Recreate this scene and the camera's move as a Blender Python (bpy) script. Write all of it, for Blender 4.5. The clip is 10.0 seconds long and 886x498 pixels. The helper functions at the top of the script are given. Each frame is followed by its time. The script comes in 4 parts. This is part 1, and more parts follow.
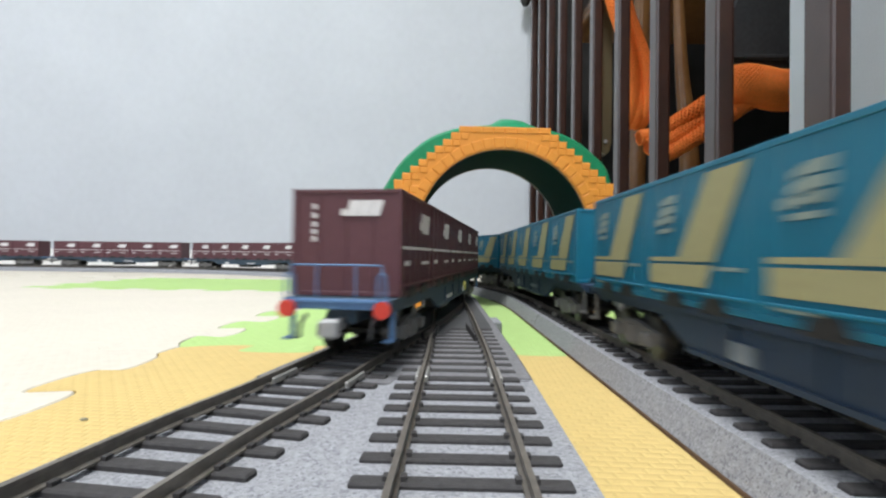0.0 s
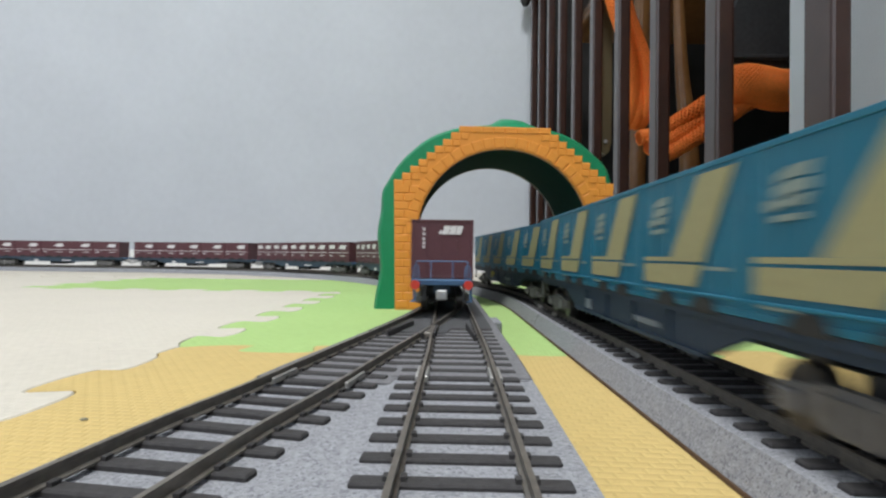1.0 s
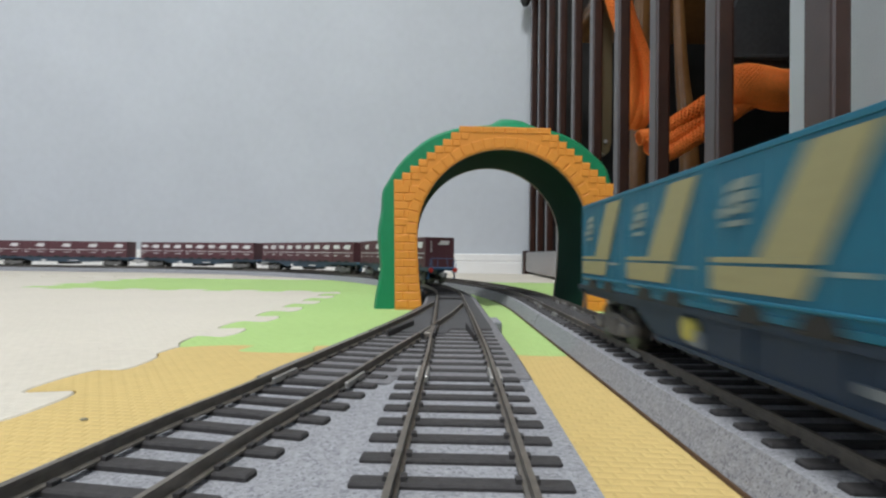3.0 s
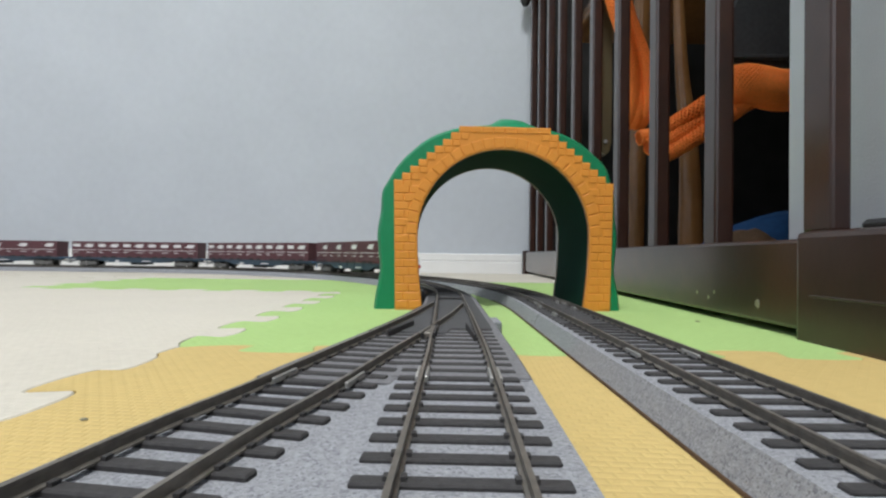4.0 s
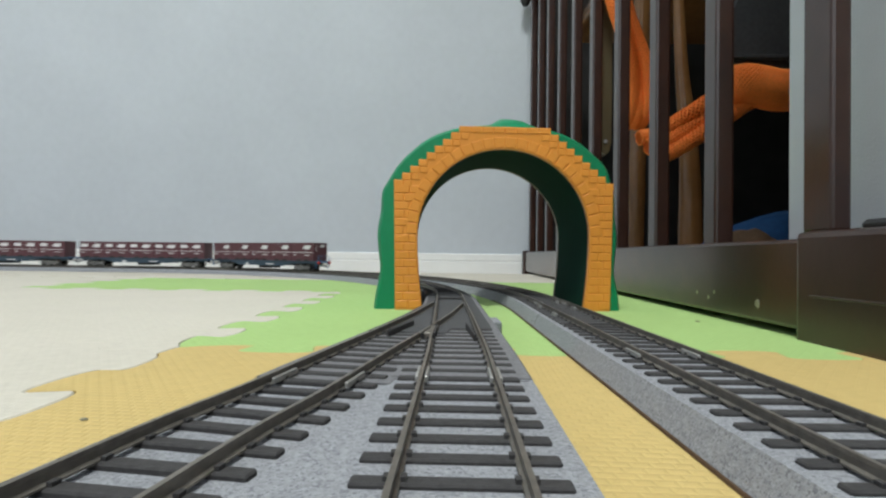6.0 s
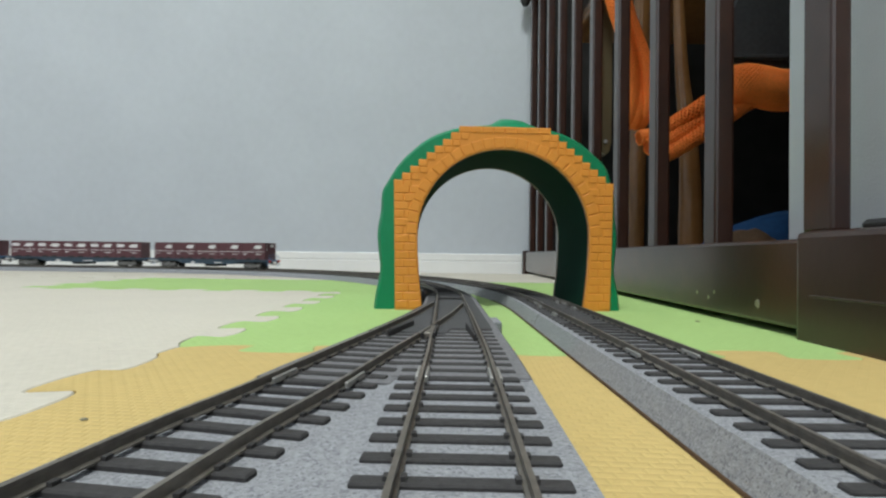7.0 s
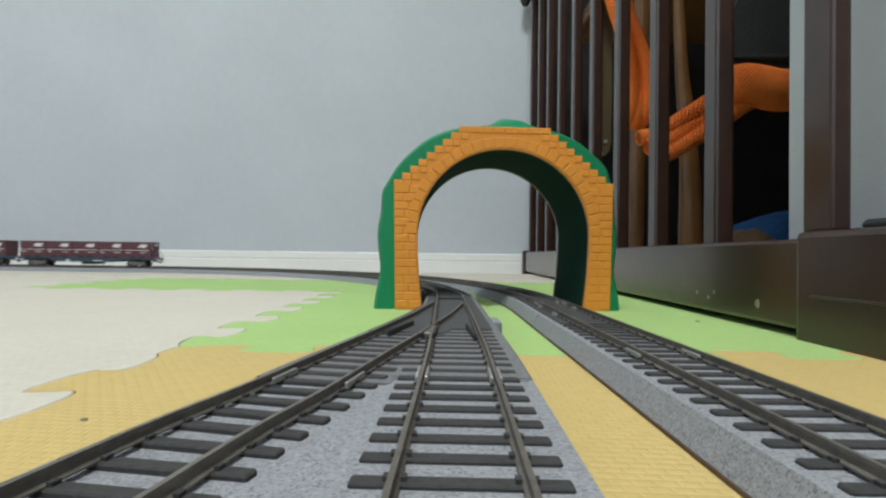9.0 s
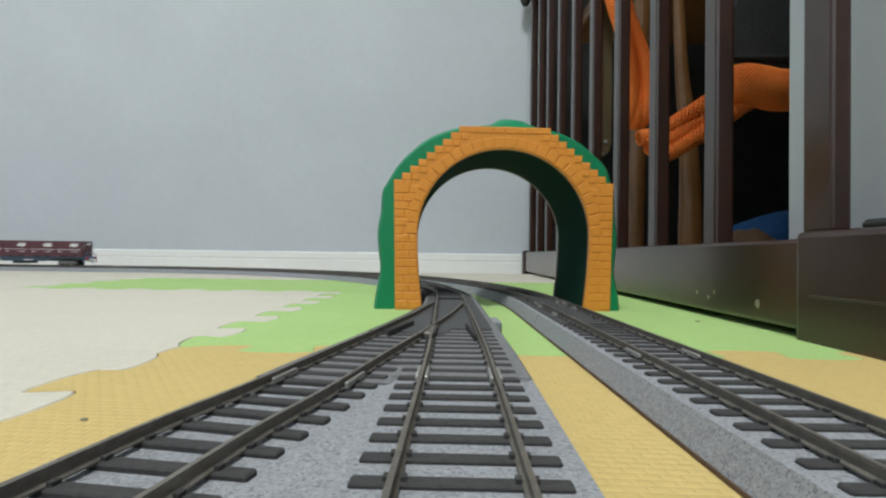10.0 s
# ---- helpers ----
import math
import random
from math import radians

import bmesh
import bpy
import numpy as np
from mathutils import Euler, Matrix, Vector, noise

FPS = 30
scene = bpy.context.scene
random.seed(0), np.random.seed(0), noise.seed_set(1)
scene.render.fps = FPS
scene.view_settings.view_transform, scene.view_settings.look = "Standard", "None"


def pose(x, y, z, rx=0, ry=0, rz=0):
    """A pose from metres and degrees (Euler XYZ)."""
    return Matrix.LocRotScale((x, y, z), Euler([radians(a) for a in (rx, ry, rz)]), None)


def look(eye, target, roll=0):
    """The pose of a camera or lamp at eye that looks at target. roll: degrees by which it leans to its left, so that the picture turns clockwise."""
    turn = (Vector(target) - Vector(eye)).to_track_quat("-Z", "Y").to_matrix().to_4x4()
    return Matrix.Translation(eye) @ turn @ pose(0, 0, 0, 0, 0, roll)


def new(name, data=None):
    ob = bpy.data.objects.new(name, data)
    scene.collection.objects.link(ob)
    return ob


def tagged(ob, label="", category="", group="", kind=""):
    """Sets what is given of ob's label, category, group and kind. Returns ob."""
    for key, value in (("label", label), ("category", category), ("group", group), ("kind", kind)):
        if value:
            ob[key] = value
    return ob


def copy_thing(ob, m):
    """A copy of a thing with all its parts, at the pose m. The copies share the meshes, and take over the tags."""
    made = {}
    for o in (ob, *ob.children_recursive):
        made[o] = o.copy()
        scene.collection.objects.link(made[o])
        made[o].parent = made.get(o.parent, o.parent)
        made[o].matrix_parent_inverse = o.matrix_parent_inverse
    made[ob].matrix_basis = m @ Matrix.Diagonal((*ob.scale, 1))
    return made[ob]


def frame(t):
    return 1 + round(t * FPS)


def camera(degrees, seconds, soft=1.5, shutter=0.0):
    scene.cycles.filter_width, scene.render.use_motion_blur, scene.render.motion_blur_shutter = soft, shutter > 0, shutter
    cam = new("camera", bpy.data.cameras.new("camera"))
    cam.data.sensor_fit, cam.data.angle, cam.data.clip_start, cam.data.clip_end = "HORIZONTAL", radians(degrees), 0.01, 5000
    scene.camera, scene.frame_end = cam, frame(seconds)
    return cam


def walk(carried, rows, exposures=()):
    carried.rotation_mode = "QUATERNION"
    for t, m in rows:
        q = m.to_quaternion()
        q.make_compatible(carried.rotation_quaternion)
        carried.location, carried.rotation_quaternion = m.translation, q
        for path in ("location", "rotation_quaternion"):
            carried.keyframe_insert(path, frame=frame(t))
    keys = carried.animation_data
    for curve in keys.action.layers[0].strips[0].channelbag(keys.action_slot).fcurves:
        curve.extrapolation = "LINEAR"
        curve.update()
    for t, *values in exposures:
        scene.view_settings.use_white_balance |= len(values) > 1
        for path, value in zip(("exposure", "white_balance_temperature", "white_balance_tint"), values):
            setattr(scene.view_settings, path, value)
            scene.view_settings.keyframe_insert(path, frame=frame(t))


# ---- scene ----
cam = camera(80, 10.0, soft=2.3, shutter=1.2)
EYE = pose(0, 0, 0.0353, 90.705, 0, 0) @ pose(0, 0, 0, 0, 0, 0.75)
walk(cam, [(0.0, EYE), (10.0, EYE)], exposures=[(0.0, 0.48, 6500, 10), (0.3, 0.31, 6500, 10), (0.6, 0.21, 6500, 10), (1.0, 0.11, 6500, 10), (2.5, 0.0, 6500, 10), (4.5, 0.04, 6500, 9), (5.5, 0.01, 6500, 6), (7.0, -0.10, 6500, 4), (10.0, -0.12, 6500, 4)])

# ---- light: a dim sky outside, fill lamps added in assumed windows, a ceiling lamp ----
world = bpy.data.worlds.new("world")
scene.world = world
world.use_nodes = True
wn = world.node_tree.nodes
sky = wn.new("ShaderNodeTexSky")
sky.sky_type, sky.sun_disc = "NISHITA", False
sky.sun_elevation, sky.sun_rotation = radians(40), radians(180)
world.node_tree.links.new(sky.outputs[0], wn["Background"].inputs[0])
wn["Background"].inputs[1].default_value = 0.1

ROOM_W, ROOM_S, ROOM_N, ROOM_H = -2.4, -2.3, 1.17, 2.4


def area_lamp(name, m, sx, sy, watts, color):
    la = bpy.data.lights.new(name, "AREA")
    la.shape, la.size, la.size_y, la.energy, la.color = "RECTANGLE", sx, sy, watts, color
    ob = new(name, la)
    ob.matrix_world = m
    return ob


# daylight-tinted fill lamps, added behind the camera and to its left
area_lamp("window_fill_light", look((-1.0, -2.27, 1.5), (-1.0, 0.0, 1.3)), 2.4, 1.3, 12, (0.86, 0.94, 1.0))
area_lamp("window_fill_light", look((-2.37, -0.2, 1.3), (0.0, -0.2, 1.1)), 1.5, 1.4, 5, (0.86, 0.94, 1.0))
area_lamp("ceiling_lamp_light", look((-0.18, -0.42, 2.29), (-0.18, -0.42, 0.0)), 0.55, 0.55, 51, (0.95, 0.98, 1.0))


# ---- materials ----
def material(name, color, rough=0.6, metal=0.0, spec=0.5, grain=0.0, grain_scale=400, stain=0.0, stain_scale=12, bump=0.0, bump_scale=600, second=None):
    m = bpy.data.materials.new(name)
    m.use_nodes = True
    nt = m.node_tree
    b = nt.nodes["Principled BSDF"]
    b.inputs["Roughness"].default_value = rough
    b.inputs["Metallic"].default_value = metal
    b.inputs["Specular IOR Level"].default_value = spec
    tc = nt.nodes.new("ShaderNodeTexCoord")
    col = nt.nodes.new("ShaderNodeRGB")
    col.outputs[0].default_value = (*color, 1)
    out = col.outputs[0]
    for amount, size in ((grain, grain_scale), (stain, stain_scale)):
        if amount <= 0:
            continue
        n = nt.nodes.new("ShaderNodeTexNoise")
        n.inputs["Scale"].default_value = size
        n.inputs["Detail"].default_value = 4
        nt.links.new(tc.outputs["Object"], n.inputs["Vector"])
        mr = nt.nodes.new("ShaderNodeMapRange")
        mr.inputs["From Min"].default_value, mr.inputs["From Max"].default_value = 0.25, 0.75
        mr.inputs["To Min"].default_value, mr.inputs["To Max"].default_value = 1 - amount, 1 + amount
        nt.links.new(n.outputs[0], mr.inputs["Value"])
        mx = nt.nodes.new("ShaderNodeVectorMath")
        mx.operation = "SCALE"
        nt.links.new(out, mx.inputs[0])
        nt.links.new(mr.outputs[0], mx.inputs["Scale"])
        out = mx.outputs[0]
    if second:
        n = nt.nodes.new("ShaderNodeTexVoronoi")
        n.inputs["Scale"].default_value = second[1]
        nt.links.new(tc.outputs["Object"], n.inputs["Vector"])
        mr = nt.nodes.new("ShaderNodeMapRange")
        mr.inputs["From Min"].default_value, mr.inputs["From Max"].default_value = second[2], second[3]
        sep = nt.nodes.new("ShaderNodeSeparateColor")
        nt.links.new(n.outputs["Color"], sep.inputs[0])
        nt.links.new(sep.outputs[0], mr.inputs["Value"])
        mix = nt.nodes.new("ShaderNodeMix")
        mix.data_type = "RGBA"
        nt.links.new(mr.outputs[0], mix.inputs["Factor"])
        nt.links.new(out, mix.inputs[6])
        mix.inputs[7].default_value = (*second[0], 1)
        out = mix.outputs[2]
    nt.links.new(out, b.inputs["Base Color"])
    if bump > 0:
        n = nt.nodes.new("ShaderNodeTexNoise")
        n.inputs["Scale"].default_value = bump_scale
        n.inputs["Detail"].default_value = 3
        nt.links.new(tc.outputs["Object"], n.inputs["Vector"])
        bp = nt.nodes.new("ShaderNodeBump")
        bp.inputs["Strength"].default_value = bump
        bp.inputs["Distance"].default_value = 0.0006
        nt.links.new(n.outputs[0], bp.inputs["Height"])
        nt.links.new(bp.outputs[0], b.inputs["Normal"])
    return m


def mat_foam(name, color, relief=0.38):
    """Soft foam with a fine woven emboss."""
    m = material(name, color, 0.75, 0, 0.25, 0.05, 250, 0.05, 9)
    nt = m.node_tree
    tc = nt.nodes.new("ShaderNodeTexCoord")
    br = nt.nodes.new("ShaderNodeTexBrick")
    br.inputs["Scale"].default_value = 100
    br.inputs["Mortar Size"].default_value = 0.07
    br.inputs["Mortar Smooth"].default_value = 1.0
    br.inputs["Brick Width"].default_value = 0.36
    br.inputs["Row Height"].default_value = 0.24
    turn = nt.nodes.new("ShaderNodeMapping")
    turn.inputs["Rotation"].default_value = (0, 0, 0.06)
    nt.links.new(tc.outputs["Object"], turn.inputs["Vector"])
    nt.links.new(turn.outputs[0], br.inputs["Vector"])
    iv = nt.nodes.new("ShaderNodeMath")
    iv.operation = "SUBTRACT"
    iv.inputs[0].default_value = 1.0
    nt.links.new(br.outputs["Fac"], iv.inputs[1])
    bp = nt.nodes.new("ShaderNodeBump")
    bp.inputs["Strength"].default_value = relief
    bp.inputs["Distance"].default_value = 0.0007
    nt.links.new(iv.outputs[0], bp.inputs["Height"])
    nt.links.new(bp.outputs[0], nt.nodes["Principled BSDF"].inputs["Normal"])
    return m


M_WALL = material("wall_paper", (0.50, 0.525, 0.56), 0.85, 0, 0.2, 0.025, 60, 0.045, 5, 0.25, 900)
M_WHITE = material("white_trim", (0.8, 0.79, 0.77), 0.45, 0, 0.4, 0.02, 60, 0.03, 6)
M_CEIL = material("ceiling_paint", (0.8, 0.8, 0.78), 0.9, 0, 0.2, 0.02, 60, 0.02, 4)
M_FLOOR = material("floor_boards", (0.62, 0.55, 0.45), 0.45, 0, 0.4, 0.06, 40, 0.08, 4)
M_ORANGE_FOAM = mat_foam("orange_foam", (0.575, 0.42, 0.165))
M_GREEN_FOAM = mat_foam("green_foam", (0.385, 0.55, 0.20))
M_CREAM_FOAM = mat_foam("cream_foam", (0.595, 0.548, 0.465), 0.16)
M_BALLAST = material("ballast", (0.295, 0.297, 0.314), 0.9, 0, 0.2, 0.22, 900, 0.06, 20, 0.5, 2200, second=((0.17, 0.17, 0.19), 2600, 0.6, 1.0))
M_TIE = material("tie_plastic", (0.054, 0.051, 0.051), 0.8, 0, 0.2, 0.2, 900, 0.1, 60, 0.2, 2000)
M_RAIL = material("rail_metal", (0.155, 0.138, 0.118), 0.5, 0.4, 0.5, 0.25, 500, 0.2, 40)
M_TURNOUT_BED = material("turnout_ballast", (0.185, 0.182, 0.19), 0.9, 0, 0.2, 0.22, 900, 0.06, 20, 0.5, 2200)
M_TURNOUT = material("turnout_base", (0.075, 0.075, 0.078), 0.8, 0, 0.3, 0.2, 900, 0.08, 20, 0.3, 1500)
M_JOINER = material("joiner_metal", (0.36, 0.35, 0.33), 0.5, 0.5, 0.5, 0.15, 500)
M_BRICK = material("orange_plastic", (0.72, 0.27, 0.035), 0.45, 0, 0.4, 0.04, 300, 0.06, 25)
# hill green taken down to near black: the unlit inside as colour
M_LINING_SHADE = material("lining_shade", (0.003, 0.030, 0.019), 0.85, 0, 0.1, 0.08, 200, 0.1, 20)
M_GREEN = material("green_plastic", (0.004, 0.21, 0.085), 0.4, 0, 0.4, 0.05, 200, 0.08, 20)
M_RIM = material("grey_rim", (0.30, 0.24, 0.2), 0.6)
M_MAROON = material("maroon_plastic", (0.096, 0.036, 0.044), 0.45, 0, 0.35, 0.06, 500, 0.08, 30)
M_BLUE = material("blue_plastic", (0.009, 0.150, 0.238), 0.42, 0, 0.4, 0.05, 500, 0.07, 30)
M_DKFRAME = material("navy_plastic", (0.024, 0.046, 0.084), 0.5, 0, 0.35, 0.1, 500, 0.1, 30)
M_PLATE = material("grey_print", (0.2, 0.235, 0.27), 0.5, 0, 0.3, 0.1, 500, 0.1, 30)
# shaded copy of the light blue frame plastic below
M_LTFRAME_SHADED = material("light_blue_plastic_shaded", (0.04, 0.065, 0.092), 0.55, 0, 0.35, 0.15, 500, 0.15, 30)
M_LTFRAME = material("light_blue_plastic", (0.09, 0.18, 0.33), 0.5, 0, 0.35, 0.1, 500, 0.1, 30)
M_BOGIE = material("grey_bogie", (0.16, 0.155, 0.15), 0.6, 0, 0.3, 0.2, 500, 0.2, 60)
M_BLACK = material("black_plastic", (0.016, 0.016, 0.017), 0.5)
M_WHEEL = material("dark_wheel", (0.10, 0.095, 0.09), 0.35, 0.8, 0.5, 0.2, 300)
M_PRINT = material("white_print", (0.66, 0.64, 0.64), 0.55, 0, 0.3, 0.06, 900)
M_CREAM = material("cream_print", (0.36, 0.335, 0.175), 0.55, 0, 0.3, 0.08, 700)
M_YELLOW = material("pale_yellow_plastic", (0.55, 0.50, 0.12), 0.5, 0, 0.3, 0.06, 500)
M_EMBLEM = material("pale_grey_print", (0.24, 0.30, 0.27), 0.55, 0, 0.3, 0.12, 700)
M_RED = material("red_disc", (0.55, 0.045, 0.03), 0.4, 0, 0.4, 0.05, 500)
M_GREYMETAL = material("grey_coupler", (0.33, 0.33, 0.33), 0.45, 0.3, 0.5, 0.1, 500)
M_DARKWOOD = material("dark_wood", (0.031, 0.0110, 0.0066), 0.4, 0, 0.15, 0.25, 60, 0.2, 14, 0.08, 300)
wood_bsdf = M_DARKWOOD.node_tree.nodes["Principled BSDF"]
wood_bsdf.inputs["Coat Weight"].default_value, wood_bsdf.inputs["Coat Roughness"].default_value = 1.0, 0.27
wood_bsdf.inputs["Coat IOR"].default_value = 1.5
M_CHAIR = material("light_wood", (0.17, 0.08, 0.028), 0.16, 0, 0.5, 0.12, 60, 0.1, 14)
M_MESH = material("orange_mesh", (0.55, 0.095, 0.013), 0.85, 0, 0.2, 0.1, 300)
M_NET = material("orange_net", (0.95, 0.25, 0.05), 0.7, 0, 0.2, 0.1, 300)
M_DARKCLOTH = material("dark_cloth", (0.045, 0.046, 0.048), 0.85, 0, 0.2, 0.15, 200, 0.1, 20)
M_BLUECLOTH = material("blue_cloth", (0.012, 0.055, 0.15), 0.8, 0, 0.2, 0.15, 200, 0.1, 20)
# gloom of the unlit space behind the gate, put into the colour
M_ALCOVE_SHADE = material("alcove_shade", (0.030, 0.029, 0.028), 0.9, 0, 0.1, 0.15, 30, 0.1, 8)
M_OLIVE = material("olive_panel", (0.10, 0.075, 0.035), 0.5, 0, 0.4, 0.15, 30, 0.1, 8)
# brown of the folded cloth, and of the painted gap shade beside the roadbed
M_CLOTH_GAP = material("brown_cloth_gap_shade", (0.085, 0.05, 0.028), 0.8, 0, 0.2, 0.2, 500)
M_CHIP = material("pale_chip", (0.24, 0.22, 0.15), 0.8, 0, 0.2, 0.1, 300)


# ---- mesh helpers ----
def part(name, bm, mat, parent=None, label="", m=None, smooth=False):
    me = bpy.data.meshes.new(name)
    bmesh.ops.recalc_face_normals(bm, faces=bm.faces[:])
    bm.to_mesh(me)
    bm.free()
    me.materials.append(mat)
    if smooth:
        for p in me.polygons:
            p.use_smooth = True
        me.set_sharp_from_angle(angle=radians(40))
    ob = new(name, me)
    if parent:
        ob.parent = parent
    if m is not None:
        ob.matrix_basis = m
    if label:
        ob["label"] = label
    return ob


def share(name, me, parent, m):
    ob = new(name, me)
    ob.parent = parent
    ob.matrix_basis = m
    return ob


def box(bm, x0, x1, y0, y1, z0, z1, bev=0.0, seg=1):
    r = bmesh.ops.create_cube(bm, size=1)
    for v in r["verts"]:
        v.co = Vector(((x0 + x1) / 2 + v.co.x * (x1 - x0), (y0 + y1) / 2 + v.co.y * (y1 - y0), (z0 + z1) / 2 + v.co.z * (z1 - z0)))
    if bev > 0:
        es = list({e for v in r["verts"] for e in v.link_edges})
        bmesh.ops.bevel(bm, geom=es, offset=bev, segments=seg, affect="EDGES", profile=0.5)
    return bm


def bx(*a, **k):
    return box(bmesh.new(), *a, **k)


def cyl(bm, p, q, r0, r1=None, n=16, bev=0.0):
    p, q = Vector(p), Vector(q)
    d = q - p
    m = Matrix.Translation((p + q) / 2) @ d.to_track_quat("Z", "Y").to_matrix().to_4x4()
    r = bmesh.ops.create_cone(bm, cap_ends=True, segments=n, radius1=r0, radius2=r0 if r1 is None else r1, depth=d.length, matrix=m)
    return bm


def tube(bm, pts, radii, n=10):
    """A closed tube along points, with a radius for each."""
    pts = [Vector(p) for p in pts]
    rings = []
    up = Vector((0.31, 0.2, 0.93)).normalized()
    for i, p in enumerate(pts):
        d = (pts[min(i + 1, len(pts) - 1)] - pts[max(i - 1, 0)]).normalized()
        a = d.cross(up).normalized()
        b = d.cross(a).normalized()
        r = radii[i] if isinstance(radii, (list, tuple)) else radii
        rings.append([bm.verts.new(p + (a * math.cos(2 * math.pi * k / n) + b * math.sin(2 * math.pi * k / n)) * r) for k in range(n)])
    for r0, r1 in zip(rings, rings[1:]):
        for k in range(n):
            bm.faces.new((r0[k], r0[(k + 1) % n], r1[(k + 1) % n], r1[k]))
    bm.faces.new(rings[0])
    bm.faces.new(rings[-1][::-1])
    return bm


def prism(bm, outline, axis, a, b):
    """A flat outline of (u, v) pulled from a to b along the axis: x gives (y, z), y gives (x, z), z gives (x, y)."""
    def at(u, v, w):
        return {"x": (w, u, v), "y": (u, w, v), "z": (u, v, w)}[axis]
    lo = [bm.verts.new(at(u, v, a)) for u, v in outline]
    hi = [bm.verts.new(at(u, v, b)) for u, v in outline]
    n = len(outline)
    for i in range(n):
        bm.faces.new((lo[i], lo[(i + 1) % n], hi[(i + 1) % n], hi[i]))
    bm.faces.new(lo)
    bm.faces.new(hi[::-1])
    return bm


def smooth_line(knots, n=12):
    """Catmull-Rom through points of any dimension."""
    k = [np.array(p, float) for p in knots]
    k = [2 * k[0] - k[1]] + k + [2 * k[-1] - k[-2]]
    out = []
    for i in range(1, len(k) - 2):
        for j in range(n):
            t = j / n
            a, b, c, d = k[i - 1], k[i], k[i + 1], k[i + 2]
            out.append(0.5 * (2 * b + (c - a) * t + (2 * a - 5 * b + 4 * c - d) * t * t + (3 * b - a - 3 * c + d) * t ** 3))
    out.append(k[-2])
    return out


# ---- the lines of the tracks ----
class Line:
    """A plane curve by arc length, with s = 0 where it passes the camera."""

    def __init__(self, pts):
        p = np.array(pts, float)
        d = np.r_[0, np.cumsum(np.hypot(*np.diff(p, axis=0).T))]
        near = int(np.argmin(np.abs(p[:, 1]) + 10 * (p[:, 1] < -0.05) + 10 * (np.arange(len(p)) > len(p) * 0.7)))
        self.p, self.d = p, d - d[near] + p[near, 1]

    def at(self, s):
        return float(np.interp(s, self.d, self.p[:, 0])), float(np.interp(s, self.d, self.p[:, 1]))

    def turn(self, s, h=0.004):
        a, b = self.at(s - h), self.at(s + h)
        return -math.atan2(b[0] - a[0], b[1] - a[1])


def bend(x0, y0, heading, radius, sweep, after):
    """Points of a left-hand curve, then a straight."""
    out = []
    h = radians(heading)
    cx, cy = x0 - radius * math.cos(h), y0 + radius * math.sin(h)
    n = int(sweep * 2)
    for i in range(n + 1):
        a = radians(sweep) * i / n - h
        out.append((cx + radius * math.cos(a), cy + radius * math.sin(a)))
    a = radians(sweep) - h
    for k in range(1, 20):
        out.append((out[n][0] - math.sin(a) * after * k / 19, out[n][1] + math.cos(a) * after * k / 19))
    return out


INNER_R, INNER_Y = 0.555, 0.352
OUTER_R, OUTER_X, OUTER_Y, OUTER_A = 0.615, 0.0642, 0.332, 0.0
centre_pts = [(float(np.interp(y, (-0.9, 0.05, 0.10, 0.15, 0.22), (-0.0170, 0.0022, 0.0035, 0.0046, 0.0050))), y) for y in np.arange(-0.9, INNER_Y, 0.01)]
curve_pts = bend(0.005, INNER_Y, 0.0, INNER_R, 90, 1.0)
siding_pts = [tuple(p) for p in smooth_line([(-0.06, -0.9), (-0.058, -0.3), (-0.0515, -0.05), (-0.0455, 0.02), (-0.0398, 0.0575), (-0.0358, 0.081), (-0.0302, 0.105), (-0.0229, 0.143), (-0.0138, 0.188), (-0.0036, 0.245), (0.0040, 0.30), (0.0048, 0.315)], 8)]
outer_pts = [(OUTER_X - math.tan(radians(OUTER_A)) * (OUTER_Y - y), y) for y in np.arange(-1.9, OUTER_Y, 0.01)] + bend(OUTER_X, OUTER_Y, OUTER_A, OUTER_R, 93, 1.0)
centre_line = Line(centre_pts + curve_pts)
siding_line = Line(siding_pts)
red_line = Line([p for p in siding_pts if p[1] < INNER_Y] + curve_pts)
outer_line = Line(outer_pts)
RAIL_Z = 0.0095


def sweep(bm, line, s0, s1, profile, step=0.01):
    """A closed profile of (across, height) carried along a line."""
    n = max(2, int((s1 - s0) / step))
    rings = []
    for i in range(n + 1):
        s = s0 + (s1 - s0) * i / n
        x, y = line.at(s)
        a = line.turn(s)
        c, sn = math.cos(a), math.sin(a)
        rings.append([bm.verts.new((x + u * c, y + u * sn, z)) for u, z in profile])
    k = len(profile)
    for r0, r1 in zip(rings, rings[1:]):
        for j in range(k):
            bm.faces.new((r0[j], r0[(j + 1) % k], r1[(j + 1) % k], r1[j]))
    bm.faces.new(rings[0])
    bm.faces.new(rings[-1][::-1])
    return bm


def rail_profile(off):
    return [(off - 0.0008, 0.0072), (off - 0.0008, 0.0075), (off - 0.00025, 0.0078), (off - 0.00025, 0.0088), (off - 0.00040, 0.0089), (off - 0.00040, 0.0095), (off + 0.00040, 0.0095), (off + 0.00040, 0.0089), (off + 0.00025, 0.0088), (off + 0.00025, 0.0078), (off + 0.0008, 0.0075), (off + 0.0008, 0.0072)]


GAUGE = 0.00825
tie_bm = bx(-0.0140, 0.0140, -0.0014, 0.0014, 0.0058, 0.0073, bev=0.0003)
for sx in (-1, 1):
    for ins in (-1, 1):
        box(tie_bm, sx * GAUGE + ins * 0.0011 - 0.0004, sx * GAUGE + ins * 0.0011 + 0.0004, -0.0007, 0.0007, 0.0072, 0.0079)


